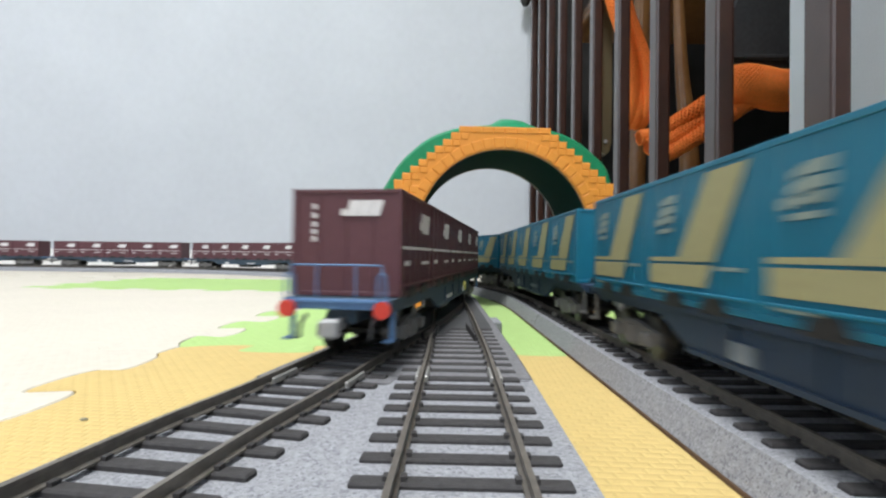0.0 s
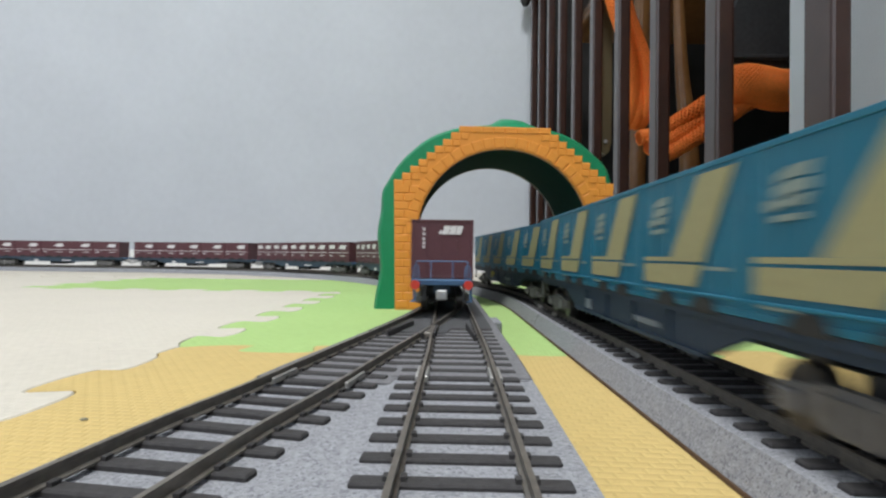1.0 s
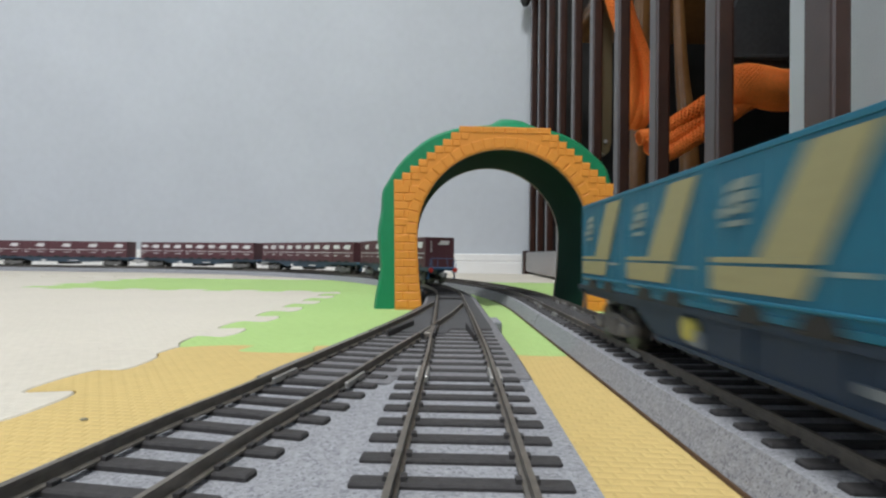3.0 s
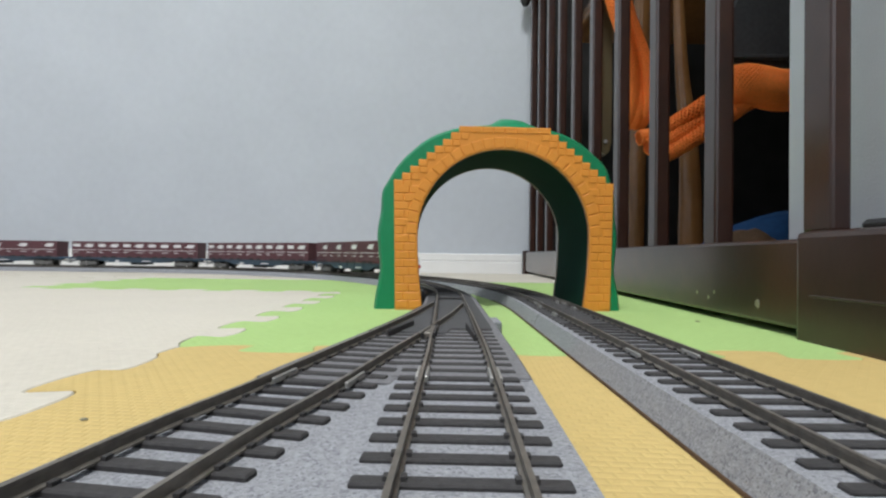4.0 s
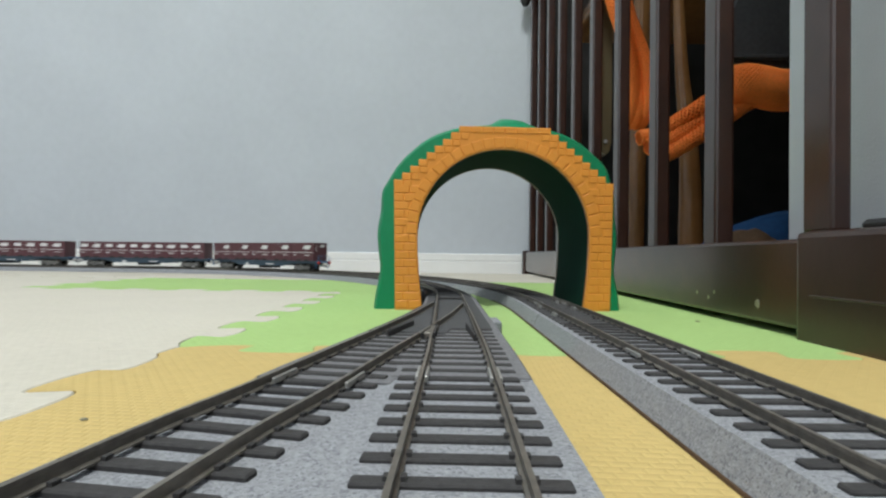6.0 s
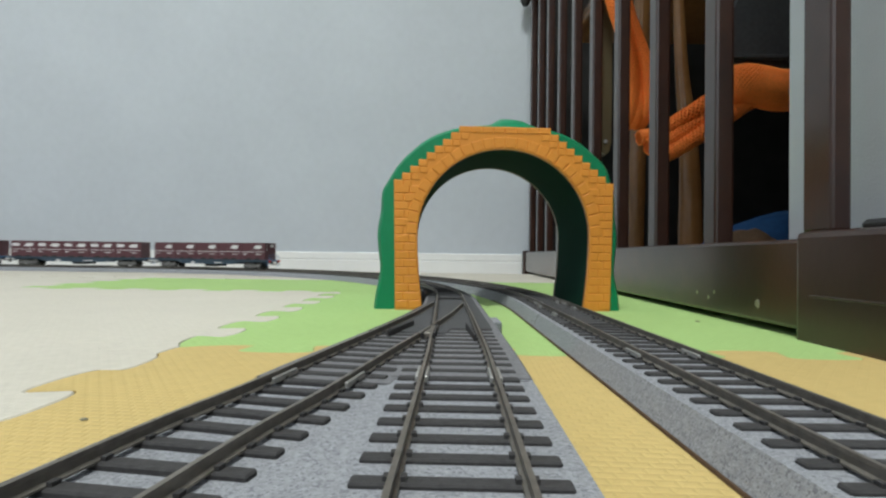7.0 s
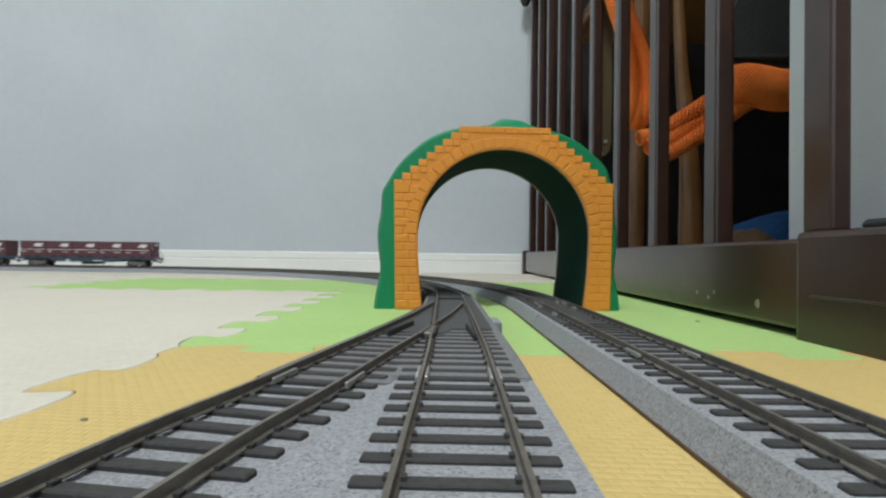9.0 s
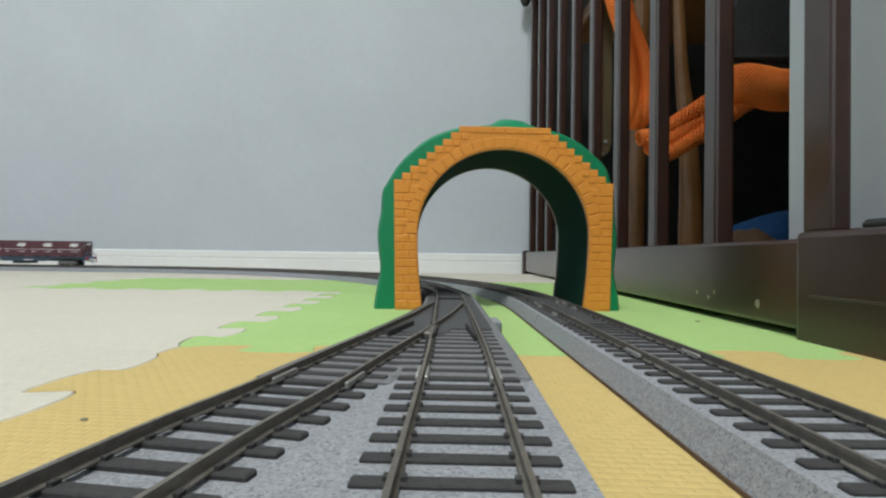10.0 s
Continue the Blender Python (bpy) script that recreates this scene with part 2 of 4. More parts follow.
def track(label, line, s0, s1, near0, near1, top, half=0.0160, foot=0.0190, phase=0.0, base=M_BALLAST, rails=None, pitch=0.008, tie_to=9.0, wide=0.0):
    """Moulded roadbed, two rails, ties near the camera as parts and the far ones joined."""
    road = new("railway_track")
    tagged(road, label, "railway track", "model railway tracks")
    part("roadbed", sweep(bmesh.new(), line, s0, s1, [(-foot, 0.0002), (-half, top), (half + wide, top), (foot + wide, 0.0002)]), base, road, "grey speckled moulded ballast roadbed")
    for off in (-GAUGE, GAUGE):
        a, b = (s0, s1) if rails is None else rails[off > 0]
        part("rail", sweep(bmesh.new(), line, a, b, rail_profile(off), 0.006), M_RAIL, road, "weathered brown metal rail")
    far = bmesh.new()
    me = None
    s = s0 + phase
    while s < min(s1, tie_to):
        x, y = line.at(s)
        m = pose(x, y, 0, 0, 0, math.degrees(line.turn(s)))
        if near0 < s < near1:
            if me is None:
                me = part("sleeper", tie_bm.copy(), M_TIE, road, "", m).data
            else:
                share("sleeper", me, road, m)
        else:
            box(far, -0.0142, 0.0142, -0.0013, 0.0013, 0.0058, 0.0075)
            bmesh.ops.transform(far, matrix=m, verts=far.verts[-8:])
        s += pitch
    tagged(part("far_sleeper_run", far, M_TIE, road), kind="stuff")
    return road


# ---- the setting ----
def structure(name, bm, mat, label):
    return tagged(part(name, bm, mat), label, name.split("_")[0], "", "structure")


EAST0, EAST_SLOPE = 0.158, 0.015  # line of the gate: x = EAST0 + EAST_SLOPE * y
structure("floor", bx(ROOM_W - 0.1, 1.3, ROOM_S - 0.1, ROOM_N + 0.1, -0.06, -0.010), M_FLOOR, "pale floor under the foam mats")
structure("wall_north", bx(ROOM_W - 0.1, 1.3, ROOM_N, ROOM_N + 0.1, -0.01, ROOM_H), M_WALL, "plain pale grey papered wall")
# no window is known here; the openings only hold the added fill lamps
wall = bmesh.new()
for a in ((-2.5, -2.2, -0.01, ROOM_H), (0.2, 0.27, -0.01, ROOM_H), (-2.2, 0.2, -0.01, 0.4), (-2.2, 0.2, 2.1, ROOM_H)):
    box(wall, a[0], a[1], ROOM_S - 0.1, ROOM_S, a[2], a[3])
structure("wall_south", wall, M_WALL, "pale wall with a wide assumed window opening")
wall = bmesh.new()
for a in ((-2.3, -0.95, -0.01, ROOM_H), (0.55, ROOM_N, -0.01, ROOM_H), (-0.95, 0.55, -0.01, 0.6), (-0.95, 0.55, 2.0, ROOM_H)):
    box(wall, ROOM_W - 0.1, ROOM_W, a[0], a[1], a[2], a[3])
structure("wall_west", wall, M_WALL, "pale wall with an assumed window opening")
structure("wall_east", bx(0.188, 0.27, ROOM_S, 0.290, -0.01, ROOM_H, bev=0.003), M_WALL, "plain pale wall beside the gate")
structure("ceiling", bx(ROOM_W - 0.1, 1.3, ROOM_S - 0.1, ROOM_N + 0.1, ROOM_H, ROOM_H + 0.05), M_CEIL, "plain white ceiling")
# near-black walls carry the shade behind the gate in their colour
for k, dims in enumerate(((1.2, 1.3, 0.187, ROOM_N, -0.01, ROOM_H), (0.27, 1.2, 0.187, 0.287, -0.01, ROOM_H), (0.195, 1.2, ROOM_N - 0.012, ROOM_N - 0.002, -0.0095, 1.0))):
    structure("wall_alcove_%d" % (k + 1), bx(*dims), M_ALCOVE_SHADE, "wall behind the gate, shade painted into its near-black colour")
# unseen cover, added only to keep the overhead lamp out
structure("ceiling_alcove", bx(0.205, 1.2, 0.29, ROOM_N, 1.0, 1.04), M_ALCOVE_SHADE, "added ceiling behind the gate that blocks lamp light")
board = bmesh.new()
prism(board, [(ROOM_N - 0.008, -0.01), (ROOM_N, -0.01), (ROOM_N, 0.040), (ROOM_N - 0.004, 0.040), (ROOM_N - 0.006, 0.038), (ROOM_N - 0.006, 0.0255), (ROOM_N - 0.0045, 0.0245), (ROOM_N - 0.0045, 0.0225), (ROOM_N - 0.008, 0.0215)], "x", ROOM_W, 0.178)
structure("baseboard", board, M_WHITE, "white grooved skirting board along the wall")


# ---- foam puzzle mats ----
TILE, TX, TY, TEETH = 0.30, -0.098, 0.197, 6


def tooth(u, phase=0.0):
    """One point of a jigsaw edge, u in tiles: where along the edge, and how far to its side."""
    fade = min(1.0, (5 if phase else 14) * min(u, 1 - u))
    turn = 2 * math.pi * TEETH * u
    w = math.sin(turn + phase)
    along = u - 0.75 / (4 * math.pi * TEETH) * 2 * math.sin(2 * (turn + phase)) * fade
    return along, 0.0082 * math.copysign(abs(w) ** 0.6, w) * fade / TILE


def puzzle_mat(i, j, mat, label, y_end=None, y_from=None):
    """One tile of the mat grid, column i and row j, with interlocking edges."""
    x0, y0 = TX + i * TILE, TY + j * TILE
    n = 240
    edge = [tooth(k / n) for k in range(n)]
    back = [tooth(1 - k / n) for k in range(n)]
    shift = 1.8 if j == -1 else 0.0
    up, down = [tooth(k / n, shift) for k in range(n)], [tooth(1 - k / n, shift) for k in range(n)]
    ring = [(p, q) for p, q in edge] + [(1 - q, p) for p, q in up] + [(p, 1 + q) for p, q in back] + [(-q, p) for p, q in down]
    pts = []
    for u, v in ring:
        x, y = x0 + u * TILE, y0 + v * TILE
        if y_end:
            y = min(y, y_end)
        if y_from:
            y = y - TY - j * TILE + y_from if v < 0.5 else min(y, y_end)
        pts.append((x, y))
    bm = bmesh.new()
    mid = Vector((x0 + TILE / 2, y0 + TILE / 2, 0))
    rings = []
    for z, shrink in ((-0.0095, 0.9994), (-0.0012, 0.9994), (-0.0003, 0.9984), (0.0, 0.9958)):
        rings.append([bm.verts.new((mid.x + (x - mid.x) * shrink, mid.y + (y - mid.y) * shrink, z)) for x, y in pts])
    m = len(pts)
    for r0, r1 in zip(rings, rings[1:]):
        for k in range(m):
            bm.faces.new((r0[k], r0[(k + 1) % m], r1[(k + 1) % m], r1[k]))
    bm.faces.new(rings[-1])
    bm.faces.new(rings[0][::-1])
    return tagged(part("puzzle_mat", bm, mat), label, "foam mat", "puzzle mats on the floor")


ORANGE_L, GREEN_L, CREAM_L = "pale orange foam puzzle mat with woven emboss", "light green foam puzzle mat with woven emboss", "cream foam puzzle mat with woven emboss"
for i, j, mt, lb in ((0, -1, M_ORANGE_FOAM, ORANGE_L), (0, 0, M_GREEN_FOAM, GREEN_L), (-1, -1, M_CREAM_FOAM, CREAM_L), (-1, 0, M_CREAM_FOAM, CREAM_L), (-2, 0, M_CREAM_FOAM, CREAM_L), (-2, -1, M_CREAM_FOAM, CREAM_L), (-3, 0, M_CREAM_FOAM, CREAM_L), (0, -2, M_CREAM_FOAM, CREAM_L), (-1, -2, M_ORANGE_FOAM, ORANGE_L)):
    puzzle_mat(i, j, mt, lb)
for j in (-3, -4, -5, -6, -7):
    for i in (-1, 0):
        puzzle_mat(i, j, (M_GREEN_FOAM, M_CREAM_FOAM)[(i + j) % 2], (GREEN_L, CREAM_L)[(i + j) % 2])
for i in (-1, 0):
    puzzle_mat(i, 1, M_GREEN_FOAM, GREEN_L, 0.712)
for i in (-4, -3, -2):
    puzzle_mat(i, 1, M_CREAM_FOAM, CREAM_L, 0.712)
for i in (-4, -3, -2, -1, 0):
    puzzle_mat(i, 2, M_CREAM_FOAM, CREAM_L, ROOM_N - 0.10, 0.722)

# ---- railway tracks ----
track("straight grey roadbed model track leading into the curve", centre_line, -0.30, 1.95, 0.0, 0.42, 0.0066, phase=0.006, wide=0.0012)
siding = track("model siding track that joins the centre track at the turnout", siding_line, -0.30, 0.316, 0.0, 0.20, 0.0063, phase=0.003, tie_to=0.20, rails=((-0.30, 0.30), (-0.30, 0.30)))
outer_road = track("outer model track with grey roadbed curving away", outer_line, -1.85, 2.0, 0.0, 0.44, 0.0066, phase=0.004)


part("turnout_bed", sweep(bmesh.new(), siding_line, 0.122, 0.30, [(-0.0165, 0.0064), (-0.0158, 0.0068), (0.0158, 0.0068), (0.0165, 0.0064)]), M_TURNOUT_BED, siding, "darker ballast of the turnout piece")
part("turnout_bed", sweep(bmesh.new(), centre_line, 0.1235, 0.40, [(-0.0163, 0.0064), (-0.0156, 0.00694), (0.0168, 0.00694), (0.0175, 0.0064)]), M_TURNOUT_BED, siding, "darker ballast of the turnout piece")
part("turnout_plate", sweep(bmesh.new(), centre_line, 0.203, 0.40, [(-0.0145, 0.0066), (-0.0143, 0.00745), (0.0143, 0.00745), (0.0145, 0.0066)]), M_TURNOUT, siding, "plain dark plate round the point blades")
part("turnout_plate", sweep(bmesh.new(), siding_line, 0.196, 0.30, [(-0.0145, 0.0066), (-0.0143, 0.00740), (0.0143, 0.00740), (0.0145, 0.0066)]), M_TURNOUT, siding, "plain dark plate round the point blades")
part("dark_bed", sweep(bmesh.new(), outer_line, 0.228, 0.40, [(-0.0135, 0.0064), (-0.0133, 0.00705), (0.0133, 0.00705), (0.0135, 0.0064)]), M_TURNOUT, outer_road, "darker bed of the track piece in the tunnel")

bm = bmesh.new()
left, right = [], []
for k in range(41):
    y = -0.30 + 0.50 * k / 40
    left.append((siding_line.at(y)[0] + 0.004, y))
    right.append((centre_line.at(y)[0] - 0.010, y))
prism(bm, left + right[::-1], "z", 0.0003, 0.00645)
part("ballast_slab", bm, M_BALLAST, siding, "flat grey ballast slab between the joining tracks")


# ---- toy tunnel ----
TUN_X, TUN_Y, TUN_D = 0.0398, 0.3440, 0.080


def arch(w, low, zc, r, n=28):
    """A horseshoe opening, from the right foot over the top to the left foot."""
    pts = [(low, 0.0), (low + (w - low) * 0.6, zc * 0.4), (low + (w - low) * 0.93, zc * 0.75)]
    for k in range(n + 1):
        a = math.pi * k / n
        pts.append((w * math.cos(a), zc + r * math.sin(a)))
    pts += [(-x, z) for x, z in pts[2::-1]]
    return pts


def toy_tunnel():
    t = new("toy_tunnel")
    tagged(t, "toy plastic tunnel, green hill with orange brick portal", "toy tunnel")
    t.matrix_basis = pose(TUN_X, TUN_Y, 0, 0, 0, 2.6) @ Matrix.Scale(1.02, 4)
    inner = arch(0.0555, 0.0518, 0.048, 0.0555)
    n = len(inner)
    # stepped outline of the portal, from the right foot to the left foot
    half = [(0.0690, 0.0), (0.0707, 0.0824)]
    steps = 8
    for k in range(steps):
        x = 0.0707 - k * 0.00515
        z = 0.0824 + k * 0.0044
        half += [(x, z), (x - 0.00515, z)] if k else [(x - 0.00515, z)]
    half += [(0.0295, 0.1174)]
    outer = half + [(-x, z) for x, z in half[::-1]]
    bm = bmesh.new()
    def fill(y):
        loop = [bm.verts.new((x, y, z)) for x, z in outer] + [bm.verts.new((x, y, z)) for x, z in inner[::-1]]
        es = [bm.edges.new((loop[i], loop[(i + 1) % len(loop)])) for i in range(len(loop))]
        bmesh.ops.triangle_fill(bm, edges=es, use_beauty=True)
        return loop
    a, b = fill(0.0), fill(0.0035)
    for i in range(len(a)):
        bm.faces.new((a[i], a[(i + 1) % len(a)], b[(i + 1) % len(b)], b[i]))
    portal = part("portal", bm, M_BRICK, t, "orange plastic portal moulded as brickwork")
    # bricks of the piers and steps
    def brick(x0, x1, z0, z1):
        part("brick", bx(x0, x1, -0.00045, 0.0006, z0, z1, bev=0.0004), M_BRICK, portal)
    for sx in (-1, 1):
        z, row = 0.0012, 0
        while z < 0.0755:
            h = 0.0048
            zc = z + h / 2
            lim = 0.0518 + 0.0037 * min(1, zc / 0.036) if zc < 0.048 else 0.0555 * math.sqrt(max(0, 1 - ((zc - 0.048) / 0.0555) ** 2))
            lim += 0.0008 if zc < 0.05 else 0.0072
            mid = 0.0625 + (0.0018 if row % 2 else -0.0015)
            edge = 0.0688 + 0.0017 * zc / 0.08
            for u0, u1 in ((lim, mid - 0.0002), (mid + 0.0002, edge)):
                if u1 - u0 > 0.002:
                    brick(min(sx * u0, sx * u1), max(sx * u0, sx * u1), z, z + h)
            z += 0.0052
            row += 1
        for k in range(steps):
            x1 = 0.0707 - k * 0.00515
            z0 = 0.0824 + k * 0.0044 - 0.0046
            brick(min(sx * (x1 - 0.0056), sx * x1), max(sx * (x1 - 0.0056), sx * x1), z0, z0 + 0.0044)
            ring_r = math.hypot(x1 - 0.011, z0 + 0.002 - 0.048)
            if ring_r > 0.0635:
                brick(min(sx * (x1 - 0.0112), sx * (x1 - 0.0059)), max(sx * (x1 - 0.0112), sx * (x1 - 0.0059)), z0 + 0.0003, z0 + 0.0043)
    for k in range(8):
        x0 = -0.0292 + k * 0.0073
        brick(x0, x0 + 0.0070, 0.1134, 0.1172)
    # wedge stones round the arch
    stones = 26
    for k in range(stones):
        a0, a1 = math.pi * (k + 0.06) / stones, math.pi * (k + 0.94) / stones
        bm = bmesh.new()
        out = []
        for r, aa in ((0.0562, a0), (0.0628, a0), (0.0628, a1), (0.0562, a1)):
            out.append((r * math.cos(aa), 0.048 + r * math.sin(aa)))
        prism(bm, out, "y", -0.0005, 0.0004)
        bmesh.ops.bevel(bm, geom=bm.edges[:], offset=0.0003, segments=1, affect="EDGES")
        part("brick", bm, M_BRICK, portal)
    # green hill
    prof = [(0.0787, 0.0), (0.0775, 0.010), (0.0748, 0.024), (0.0757, 0.036), (0.0765, 0.048), (0.0748, 0.062), (0.0745, 0.074), (0.0712, 0.084), (0.0672, 0.0935), (0.0585, 0.1025), (0.0480, 0.1105), (0.0345, 0.1162), (0.0185, 0.1190), (0.0, 0.1203)]
    prof = [tuple(p) for p in smooth_line(prof, 4)]
    ring = prof + [(-x, z) for x, z in prof[-2::-1]]
    ny = 18
    bm = bmesh.new()
    rows = []
    for j in range(-1, ny + 2):
        f = min(max(j / ny, 0), 1)
        y = 0.0060 + f * (TUN_D - 0.0120)
        shrink = 1.0
        if j < 0 or j > ny:
            y = 0.0036 if j < 0 else TUN_D - 0.0036
            shrink = 0.978
        row = []
        for k, (x, z) in enumerate(ring):
            bulge = math.sin(math.pi * f) ** 0.7
            wob = noise.noise(Vector((x * 28, y * 40, z * 28)))
            g = (1 + (0.05 if x > 0 else 0.015) * bulge + 0.03 * bulge * wob) * shrink
            zz = z * (1 + (0.028 + 0.03 * min(1, max(0, abs(x) - 0.03) / 0.03) * noise.noise(Vector((x * 30 + 5, y * 30, 0)))) * bulge)
            zz += 0.0075 * bulge * math.exp(-((x - 0.0070) / 0.0128) ** 4) * (z > 0.1)
            zz = 0.0 if z < 0.001 else (zz if zz < 0.09 else 0.09 + (zz - 0.09) * (1 if shrink == 1 else 0.93))
            row.append(bm.verts.new((x * g - (0.0040 if x < 0 else 0.0012) * min(1, max(0, (0.094 - z) / 0.018)), y, zz)))
        rows.append(row)
    for r0, r1 in zip(rows, rows[1:]):
        for k in range(len(ring) - 1):
            bm.faces.new((r0[k], r0[k + 1], r1[k + 1], r1[k]))
    ins = []
    for y in (0.0037, TUN_D - 0.0037):
        ins.append([bm.verts.new((x * 1.02, y, z if z < 0.048 else 0.048 + (z - 0.048) * 1.02)) for x, z in inner])
    # inner skin with the tunnel's shade painted in, darker than the hill plastic
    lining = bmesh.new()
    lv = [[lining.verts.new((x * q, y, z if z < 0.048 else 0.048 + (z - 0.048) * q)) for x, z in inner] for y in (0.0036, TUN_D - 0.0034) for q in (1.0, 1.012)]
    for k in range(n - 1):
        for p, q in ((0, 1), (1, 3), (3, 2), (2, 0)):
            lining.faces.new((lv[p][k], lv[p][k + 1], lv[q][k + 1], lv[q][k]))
    part("lining", lining, M_LINING_SHADE, t, "inside of the green tunnel, shade painted into its colour", smooth=True)
    for row, mouth in ((rows[0], ins[0]), (rows[-1], ins[1])):
        loop = row + mouth[::-1]
        es = [bm.edges.get((loop[i], loop[(i + 1) % len(loop)])) or bm.edges.new((loop[i], loop[(i + 1) % len(loop)])) for i in range(len(loop))]
        bmesh.ops.triangle_fill(bm, edges=es, use_beauty=True)
    part("hill", bm, M_GREEN, t, "dark green moulded plastic hill", smooth=True)
    # rims of the two mouths
    for y0, y1 in ((0.0036, 0.0050), (TUN_D - 0.0036, TUN_D)):
        bm = bmesh.new()
        ra = [(x * 1.0, z) for x, z in inner]
        rb = [(x * 1.11 if z > 0.048 else x + math.copysign(0.006, x), 0.048 + (z - 0.048) * 1.11 if z > 0.048 else z) for x, z in inner]
        vs = [[bm.verts.new((x, y, z)) for x, z in rr] for y in (y0, y1) for rr in (ra, rb)]
        for k in range(n - 1):
            for p, q in ((0, 1), (1, 3), (3, 2), (2, 0)):
                bm.faces.new((vs[p][k], vs[p][k + 1], vs[q][k + 1], vs[q][k]))
        for k in (0, n - 1):
            bm.faces.new((vs[0][k], vs[1][k], vs[3][k], vs[2][k]))
        part("rim", bm, M_RIM, t, "grey-brown edge of the tunnel mouth")
    return t


toy_tunnel()


# ---- wagons: local y runs along the track, z = 0 is the rail top ----
SIZE = 0.915
DECK, BOX_H, PITCH_C, BOGIE = 0.0168, 0.0291, 0.0466, 0.0885


def bogie_parts(parent, y):
    b = part("bogie", bx(-0.0085, 0.0085, -0.004, 0.004, 0.005, 0.0120, bev=0.0006), M_BLACK, parent, "", pose(0, y, 0))
    for sx in (-1, 1):
        bm = bmesh.new()
        prism(bm, [(-0.0165, 0.0042), (-0.0165, 0.0075), (-0.009, 0.0082), (-0.004, 0.0092), (0.004, 0.0092), (0.009, 0.0082), (0.0165, 0.0075), (0.0165, 0.0042), (0.0095, 0.0046), (0.0045, 0.0024), (-0.0045, 0.0024), (-0.0095, 0.0046)], "x", sx * 0.0112 - 0.0008, sx * 0.0112 + 0.0008)
        for yy in (-0.0119, 0.0119):
            box(bm, sx * 0.0125 - 0.0013, sx * 0.0125 + 0.0013, yy - 0.0022, yy + 0.0022, 0.0036, 0.0072, bev=0.0004)
        for yy in (-0.0022, 0.0022):
            cyl(bm, (sx * 0.0122, yy, 0.003), (sx * 0.0122, yy, 0.008), 0.0015, n=8)
        part("side_frame", bm, M_BOGIE, b, "grey moulded bogie side frame")
    for yy in (-0.0119, 0.0119):
        bm = bmesh.new()
        cyl(bm, (-0.0115, yy, 0.0054), (0.0115, yy, 0.0054), 0.0009, n=8)
        for sx in (-1, 1):
            cyl(bm, (sx * 0.0079, yy, 0.0056), (sx * 0.0104, yy, 0.0056), 0.0056, n=24)
            cyl(bm, (sx * 0.0074, yy, 0.0056), (sx * 0.0080, yy, 0.0056), 0.0065, n=24)
        part("wheelset", bm, M_WHEEL, b, "", smooth=True)


def prints(parent, sx, shapes, mat, half=0.0153):
    """Flat prints on a long side; u runs to the viewer's right, from 0 to 1 along the container, v from 0 at its foot to 1 at its top."""
    for pts in shapes:
        o = [((u - 0.5) * 0.0458 * sx, v * BOX_H) for u, v in pts]
        part("printed_mark", prism(bmesh.new(), o, "x", sx * (half + 0.00003), sx * (half + 0.00016)), mat, parent)


